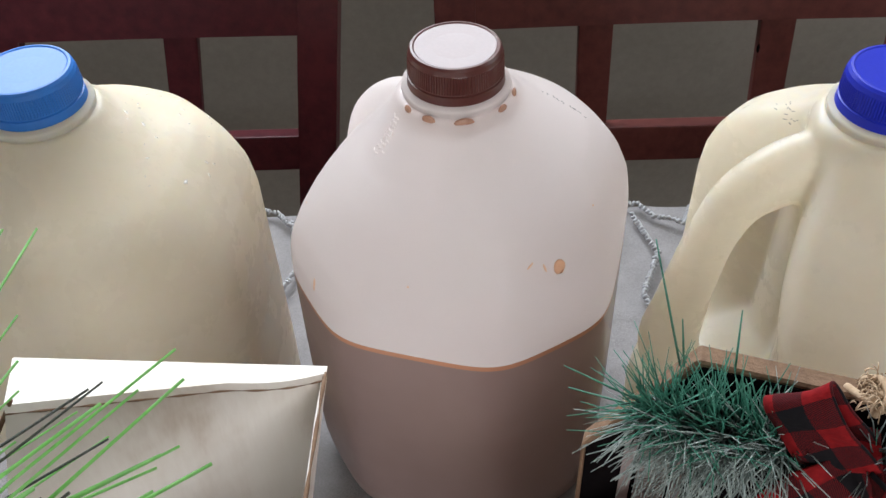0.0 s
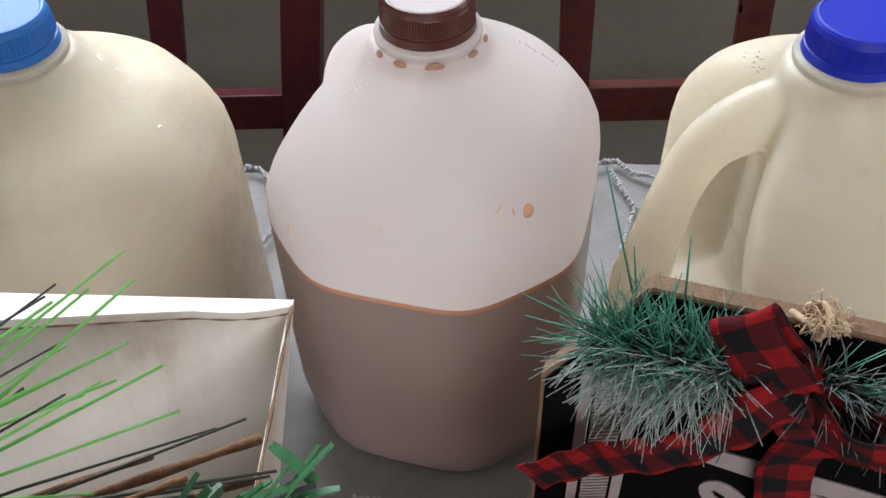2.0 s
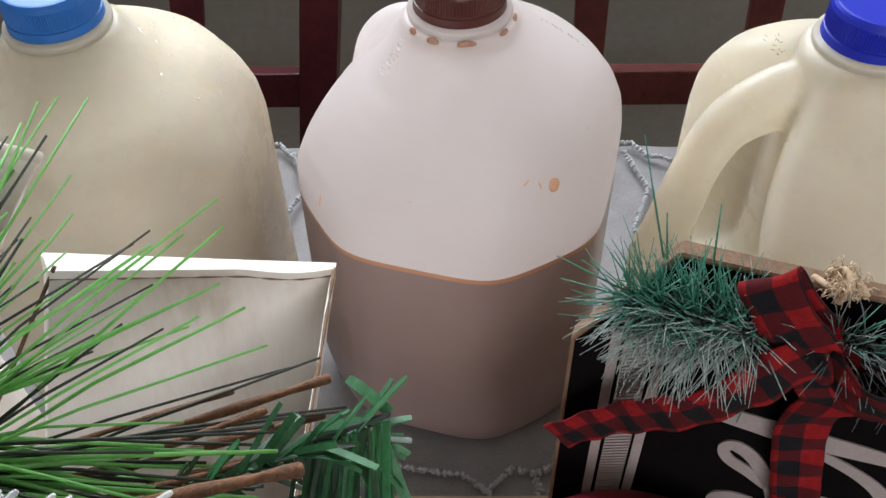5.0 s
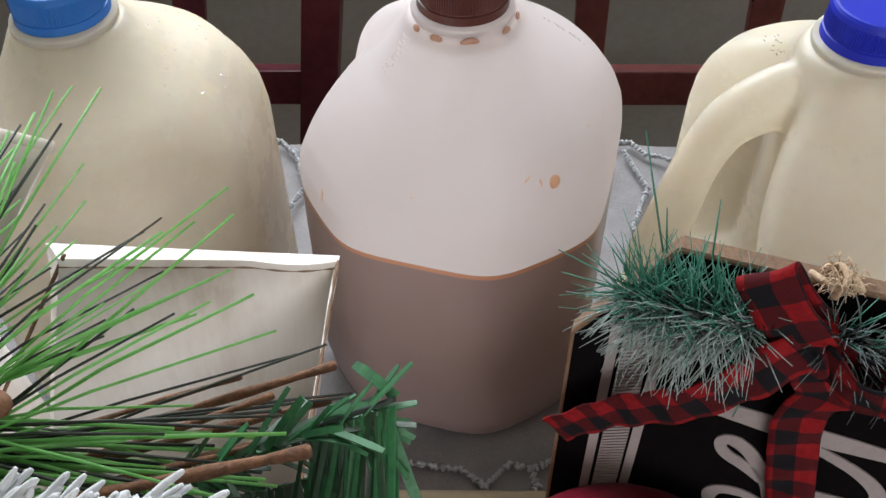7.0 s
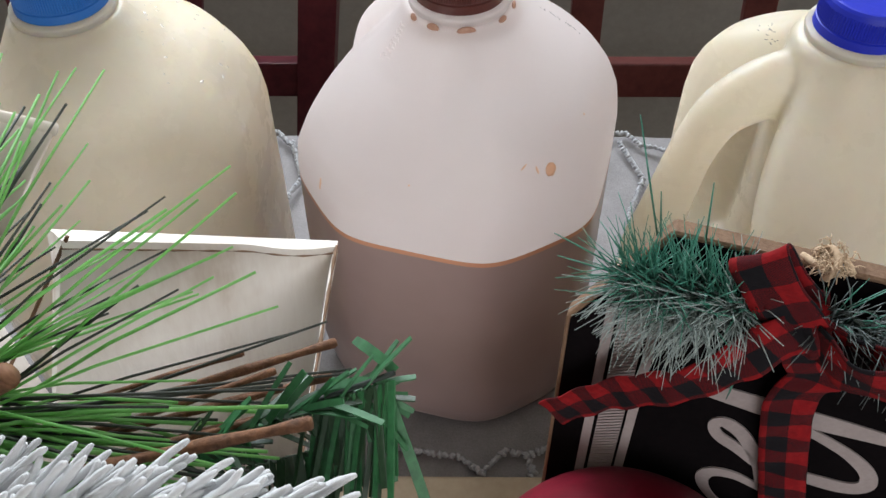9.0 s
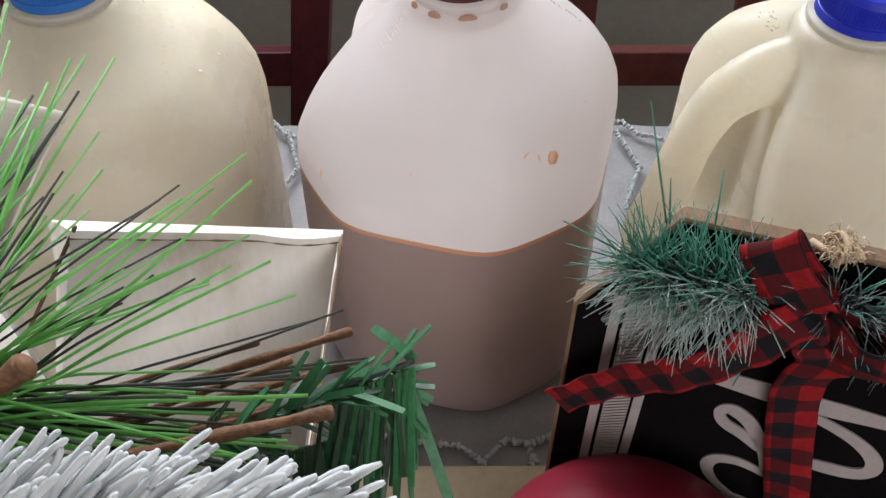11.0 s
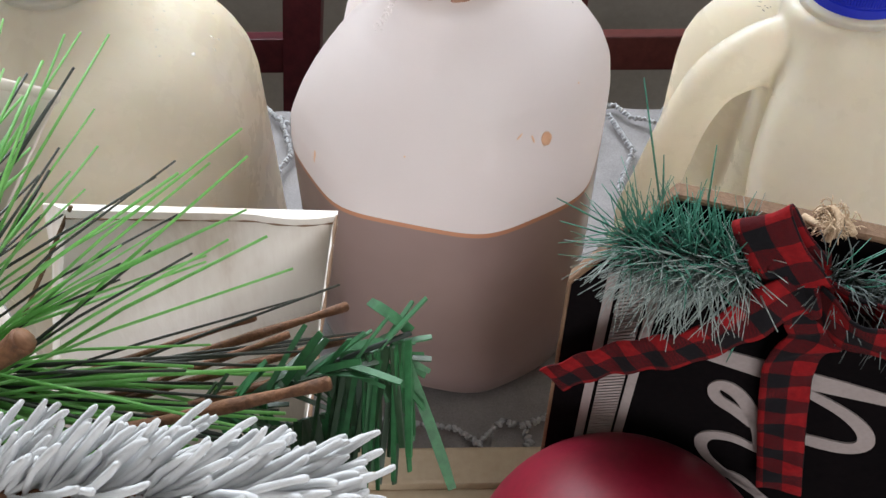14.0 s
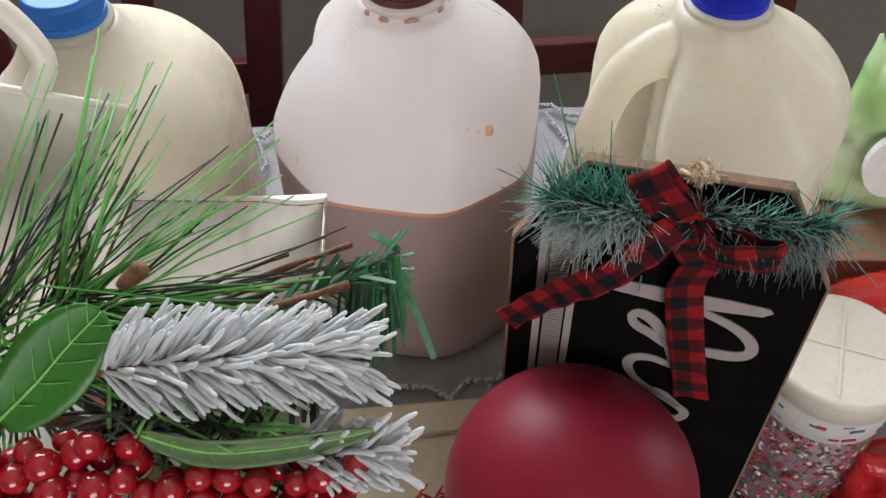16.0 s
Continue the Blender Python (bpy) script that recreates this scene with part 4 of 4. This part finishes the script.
rnd = random.Random(41)
tuft = part("tinsel_sprig", tube(bmesh.new(), spline([(-0.085, 0.052, 0.292), (-0.050, 0.060, 0.300), (-0.030, 0.064, 0.308), (-0.0160, 0.0660, 0.3140)], 6), 0.0006, 6), dark_wire, garland, "wire of a green plastic sprig")
for k in range(104):
    if k < 40:
        base = Vector((-0.0165, 0.0650, 0.3130)).lerp(Vector((-0.034, 0.062, 0.306)), rnd.random() ** 1.5)
        d, L, droop = Vector((rnd.uniform(-0.22, 0.12), -0.69 + rnd.gauss(0, 0.12), -0.72 + rnd.gauss(0, 0.12))), rnd.uniform(0.017, 0.030), 0.15
    else:
        base = Vector((-0.066, 0.056, 0.2965)).lerp(Vector((-0.020, 0.0650, 0.3115)), rnd.random())
        a = rnd.uniform(-1.5, 1.1)
        d, L, droop = Vector((math.cos(a), 0.69 * math.sin(a), 0.72 * math.sin(a))) + Vector((0, -0.72, 0.69)) * rnd.gauss(0, 0.3), rnd.uniform(0.009, 0.0165), 0.2
        L = min(L, max(0.006, (-0.012 - base.x) / max(0.2, d.x)))
    bm = bmesh.new()
    strip(bm, base, d, L, rnd.uniform(0.0009, 0.0017), droop, rnd)
    part("strip", bm, strip_green if rnd.random() < 0.6 else strip_dark, tuft, smooth=False)
for k in range(60):
    base = Vector((-0.082, 0.049, 0.288)).lerp(Vector((-0.030, 0.058, 0.300)), rnd.random())
    bm = bmesh.new()
    strip(bm, base, Vector((rnd.uniform(-0.25, 0.35), -0.5 + rnd.gauss(0, 0.25), -0.8 + rnd.gauss(0, 0.25))), rnd.uniform(0.016, 0.032), rnd.uniform(0.0012, 0.0022), 0.2, rnd)
    part("strip", bm, strip_dark if rnd.random() < 0.7 else strip_green, tuft, smooth=False)
for base, d, L in (((-0.019, 0.066, 0.313), (0.5, -0.9, -0.9), 0.034), ((-0.030, 0.064, 0.3085), (0.95, 0.2, 0.1), 0.007), ((-0.016, 0.067, 0.313), (-0.9, 0.75, 0.35), 0.011), ((-0.030, 0.066, 0.308), (0.9, 0.3, 0.1), 0.009)):
    bm = bmesh.new()
    strip(bm, base, d, L, 0.0022, 0.5, rnd)
    part("strip", bm, strip_green, tuft, smooth=False)


def fir_needle_mesh(k):
    rnd = random.Random(100 + k)
    bend = rnd.uniform(-0.22, 0.22)
    rings = []
    for f, r in ((0.0, 0.55), (0.15, 0.85), (0.5, 1.0), (0.85, 1.0), (0.96, 0.92), (1.0, 0.58)):
        y = bend * math.sin(f * 2.4)
        rings.append([(r * 0.052 * (1 + 0.16 * math.sin(f * 23 + k)) * math.cos(a), y + r * 0.052 * math.sin(a), f) for a in (2 * math.pi * i / 6 for i in range(6))])
    bm = loft(bmesh.new(), rings)
    bmesh.ops.recalc_face_normals(bm, faces=bm.faces)
    me = bpy.data.meshes.new("fir_needle")
    bm.to_mesh(me)
    bm.free()
    me.shade_smooth()
    me.materials.append(fir_white.m)
    return me


FIR = [fir_needle_mesh(k) for k in range(5)]


def fir_branch(axis, count, length, seed, label):
    rnd = random.Random(seed)
    c = spline(axis, 8)
    branch = part("fir_branch", tube(bmesh.new(), c, 0.0014, 6), bark, garland, label)
    for k in range(count):
        f = (k + rnd.random()) / count * (len(c) - 1.001)
        i = int(f)
        p = c[i].lerp(c[i + 1], f - i)
        d = (c[i + 1] - c[i]).normalized()
        a = k * 2.399 + rnd.uniform(-0.4, 0.4)
        e1 = d.cross(Vector((0, -0.72, 0.69))).normalized()
        e2 = e1.cross(d)
        side = e1 * math.cos(a) * 1.25 + e2 * math.sin(a) * 0.8
        g = f / len(c)
        v = (side.normalized() * rnd.uniform(0.75, 1.0) * (1.0 - 0.45 * g) + d * rnd.uniform(0.65, 1.0)).normalized()
        L = length * rnd.uniform(0.75, 1.1)
        o = new("needle", FIR[k % 5])
        o.parent = branch
        q = v.to_track_quat("Z", "Y").to_matrix().to_4x4()
        o.matrix_local = Matrix.Translation(p) @ q @ Matrix.Rotation(rnd.uniform(0, 6.28), 4, "Z") @ Matrix.Diagonal((0.0138, 0.0138, L, 1))


fir_branch([(-0.096, 0.033, 0.3125), (-0.075, 0.0320, 0.3155), (-0.055, 0.0305, 0.3168), (-0.037, 0.0290, 0.3165)], 360, 0.0205, 51, "white frosted fir branch")
fir_branch([(-0.048, 0.0130, 0.2955), (-0.038, 0.0118, 0.2975), (-0.0275, 0.0104, 0.2985)], 150, 0.0150, 52, "white frosted fir branch tip")


def leaf(points, width, material, label, cup=0.15):
    """A leaf along points, with a raised midrib."""
    c = spline(points, 6)
    bm = bmesh.new()
    rows, n = [], 8
    for i, p in enumerate(c):
        t = i / (len(c) - 1)
        d = (c[min(i + 1, len(c) - 1)] - c[max(i - 1, 0)]).normalized()
        side = d.cross(Vector((0, -0.72, 0.69))).normalized()
        nrm = side.cross(d).normalized()
        w = width / 2 * max(0.04, math.sin(math.pi * min(1, 0.06 + t * 0.92)) ** 0.62)
        rows.append([bm.verts.new(p + side * (w * k) + nrm * (cup * w * k * k + 0.0004 * math.sin(t * 40 + abs(k) * 9) * abs(k))) for k in (2 * j / n - 1 for j in range(n + 1))])
    for a, b in zip(rows, rows[1:]):
        for k in range(n):
            bm.faces.new((a[k], a[k + 1], b[k + 1], b[k]))
    ob = part("leaf", bm, material, garland, label)
    so = ob.modifiers.new("thick", "SOLIDIFY")
    so.thickness = 0.0006
    rib = bmesh.new()
    tube(rib, [p + Vector((0, -0.0004, 0.0004)) for p in c], [0.0006 * (1 - 0.7 * i / len(c)) for i in range(len(c))], 5)
    for i in range(3, len(c) - 3, 3):
        d = (c[i + 1] - c[i]).normalized()
        side = d.cross(Vector((0, -0.72, 0.69))).normalized()
        for sg in (-1, 1):
            w = width * 0.36 * math.sin(math.pi * i / len(c))
            tube(rib, [c[i] + Vector((0, -0.0003, 0.0003)), c[i] + side * (sg * w * 0.55) + d * w * 0.5 + Vector((0, -0.0005, 0.0005)), c[i] + side * (sg * w) + d * w + Vector((0, -0.0009, 0.0009))], [0.00020, 0.00016, 0.00008], 4)
    part("midrib", rib, leaf_vein, ob, "pale leaf veins")


leaf_vein = plain("leaf_vein", (0.14, 0.42, 0.07), (0.22, 0.52, 0.12), 100, 500, 0.45)
leaf([(-0.1215, 0.0245, 0.3062), (-0.1110, 0.0305, 0.3130), (-0.1015, 0.0370, 0.3200), (-0.0930, 0.0425, 0.3252)], 0.0215, leaf_green, "glossy rounded green leaf")
leaf([(-0.0842, 0.0163, 0.3073), (-0.0676, 0.0116, 0.3042), (-0.0463, 0.0107, 0.3050), (-0.0260, 0.0118, 0.3076)], 0.0075, leaf_olive, "narrow olive green leaf", 0.5)

bm = bmesh.new()
bmesh.ops.create_icosphere(bm, subdivisions=3, radius=0.0037)
berry_mesh = bpy.data.meshes.new("berry")
bm.to_mesh(berry_mesh)
bm.free()
berry_mesh.shade_smooth()
berry_mesh.materials.append(berry_red.m)
rnd = random.Random(61)
spots = []
for k in range(30000):
    x, n = rnd.uniform(-0.140, -0.031), rnd.uniform(-0.006, 0.003)
    near = x < -0.088
    if -0.1065 < x < -0.1035:
        continue
    u, rise = (rnd.uniform(-0.0105, 0.0055), 0.002) if near else (rnd.uniform(-0.0240, -0.0010), -0.0015)
    p = Vector((x, 0.0125, 0.2975)) + UP * (u + rise) + Vector((0, -0.72, 0.69)) * n
    if len(spots) < 96 and all((p - q).length > 0.0064 for q in spots):
        spots.append(p)
for p in spots:
    b = new("berry", berry_mesh)
    b.parent = garland
    b.location = p
    b.scale = [rnd.uniform(0.88, 1.24)] * 3

# ---- jar of sprinkles ----
jar_plastic = Mat("clear_jar_plastic", (0.9, 0.9, 0.9), 0.08)
jar_plastic.set(Transmission_Weight=1.0, IOR=1.35)
lid_cream = plain("cream_lid_plastic", (0.56, 0.50, 0.43), (0.64, 0.58, 0.50), 30, 300, 0.45)
label_paper = plain("white_label_paper", (0.46, 0.43, 0.42), (0.58, 0.54, 0.53), 40, 400, 0.6)
jar = empty("sprinkle_jar", pose(0.2065, 0.146, 0.0, 0, 0, 20), "clear jar of mixed sprinkles with a cream lid", "jar")
part("glass", turned([(0.030, 0.0), (0.0335, 0.002), (0.0340, 0.006), (0.0340, 0.112), (0.0330, 0.116)], 48), jar_plastic, jar, "clear plastic jar").visible_shadow = False
lid = part("lid", turned([(0.0358, 0.114), (0.0366, 0.1145), (0.0368, 0.1265), (0.0362, 0.1292), (0.0345, 0.1300), (0.0325, 0.1296), (0.0, 0.1296)][:-1] + [(0.012, 0.1296)], 64), lid_cream, jar, "cream plastic flip lid")
for a in (0, 90):
    ridge = boxed(-0.031, 0.031, -0.0007, 0.0007, 0.1294, 0.1304, 0.0003)
    bmesh.ops.transform(ridge, matrix=pose(0, 0, 0, 0, 0, a + 45), verts=ridge.verts)
    part("ridge", ridge, lid_cream, lid, "moulded cross ridge", smooth=False)
part("paper_label", turned([(0.0343, 0.093), (0.0345, 0.0932), (0.0345, 0.1125), (0.0343, 0.1127)], 48), label_paper, jar, "white paper label with coloured print")
label_inks = [plain("label_ink", c, tuple(v * 1.15 for v in c), 60, 500, 0.6) for c in ((0.35, 0.02, 0.03), (0.04, 0.18, 0.07), (0.20, 0.22, 0.34), (0.10, 0.09, 0.16))]
rnd = random.Random(71)
for k in range(46):
    a, z = rnd.uniform(0, 6.28), rnd.choice((0.0965, 0.1005, 0.1045, 0.1085))
    bar = boxed(-rnd.uniform(0.001, 0.004), rnd.uniform(0.001, 0.004), -0.0003, 0.0003, z, z + rnd.uniform(0.0010, 0.0022))
    bmesh.ops.transform(bar, matrix=pose(0, 0, 0, 0, 0, math.degrees(a)) @ pose(0, -0.0347, 0), verts=bar.verts)
    part("print_bar", bar, rnd.choice(label_inks), jar, smooth=False)
sprinkle_mats = [plain("sprinkle", c, tuple(min(1, v * 1.3) for v in c), 90, 500, 0.5) for c in ((0.42, 0.02, 0.02), (0.03, 0.16, 0.04), (0.50, 0.46, 0.42), (0.20, 0.10, 0.13))]
for m in sprinkle_mats:
    bm = bmesh.new()
    for k in range(330):
        a, z = rnd.uniform(0, 6.28), rnd.uniform(0.004, 0.090)
        r = rnd.uniform(0.024, 0.0318)
        p = Vector((r * math.cos(a), r * math.sin(a), z))
        v = Vector((rnd.gauss(0, 1), rnd.gauss(0, 1), rnd.gauss(0, 1))).normalized() * 0.0028
        tube(bm, [p - v * 0.5, p + v * 0.5], 0.0009, 5)
    tagged(part("sprinkles", bm, m, jar, "small coloured candy sprinkles"), kind="stuff")
part("sprinkle_core", turned([(0.024, 0.003), (0.025, 0.004), (0.025, 0.088), (0.020, 0.090)], 24), sprinkle_mats[3], jar, "dense sprinkles")


# ---- bags beside the jar ----
def pouch(name, place, turn, w, h, t, material, label, seed, lean=0.0):
    ob = empty(name, pose(*place, lean, 0, turn), label, "bag")
    rings, n = [], 40
    for j in range(15):
        v = j / 14
        ring = []
        for i in range(n):
            a = 2 * math.pi * i / n
            th = t * (math.sin(math.pi * min(1, 0.12 + 0.86 * v)) ** 0.7 * 0.9 + 0.03)
            x, y = w * (1.0 - 0.05 * v) * math.copysign(abs(math.cos(a)) ** 0.6, math.cos(a)), th * math.copysign(abs(math.sin(a)) ** 0.9, math.sin(a))
            k = 0.006 * noise.noise(Vector((x * 45 + seed, y * 60, v * 6))) + 0.003 * noise.noise(Vector((x * 120 + seed, y * 120, v * 18)))
            ring.append((x + k, y + k * 1.3, h * v + 0.3 * k * v))
        rings.append(ring)
    part("pouch", loft(bmesh.new(), rings), material, ob)
    return ob


def bag_film():
    m = Mat("green_printed_film", (0.3, 0.5, 0.2), 0.25)
    z = m.node("ShaderNodeSeparateXYZ", Vector=m.co).outputs["Z"]
    n = m.noise(16, 3)
    f = m.maths("ADD", m.maths("MULTIPLY", z, 6.0), m.maths("MULTIPLY", n, 0.35))
    m.link(m.ramp(f, [(0.0, (0.006, 0.010, 0.05)), (0.12, (0.40, 0.54, 0.27)), (0.55, (0.54, 0.67, 0.42)), (0.80, (0.30, 0.52, 0.17)), (1.0, (0.56, 0.70, 0.46))]), "Base Color")
    m.bump(m.noise(40, 3), 0.4, 0.002)
    return m


red_film = plain("red_crinkled_film", (0.38, 0.008, 0.012), (0.52, 0.016, 0.018), 20, 150, 0.22, 0.6, 0.003)
kraft = plain("brown_cardboard", (0.17, 0.085, 0.045), (0.23, 0.125, 0.07), 20, 300, 0.8)
navy = plain("navy_print", (0.008, 0.012, 0.06), (0.012, 0.018, 0.08), 30, 300, 0.3)
white_film = plain("white_printed_oval", (0.66, 0.68, 0.66), (0.76, 0.78, 0.76), 30, 300, 0.3)
blue_film = plain("blue_print", (0.02, 0.09, 0.45), (0.03, 0.12, 0.52), 30, 300, 0.3)
carton = empty("cardboard_box", pose(0.375, 0.335, 0.0, 0, 0, -6), "low brown cardboard box", "box")
part("body", boxed(-0.085, 0.085, -0.06, 0.06, 0.0, 0.034, 0.002), kraft, carton, smooth=False)
bag = pouch("snack_bag", (0.372, 0.338, 0.0345), -12, 0.078, 0.135, 0.030, bag_film(), "green printed plastic bag with a white oval", 3)
for w, h, y, mat, lab in ((0.022, 0.028, -0.0325, white_film, "white oval print"), (0.012, 0.010, -0.0350, blue_film, "blue print")):
    ring = [(w * math.cos(2 * math.pi * i / 32) - 0.040 + (0.012 if mat is blue_film else 0), 0.055 + (0.032 if mat is blue_film else 0) + h * math.sin(2 * math.pi * i / 32)) for i in range(32)]
    part("print_oval", slab(ring, y, y + 0.006), mat, bag, lab, smooth=False)
pouch("candy_bag", (0.300, 0.230, 0.0), 12, 0.056, 0.062, 0.038, red_film, "crumpled shiny red plastic bag", 9)
pouch("candy_bag", (0.262, 0.104, 0.0), -20, 0.044, 0.074, 0.030, red_film, "crumpled shiny red plastic bag", 14)
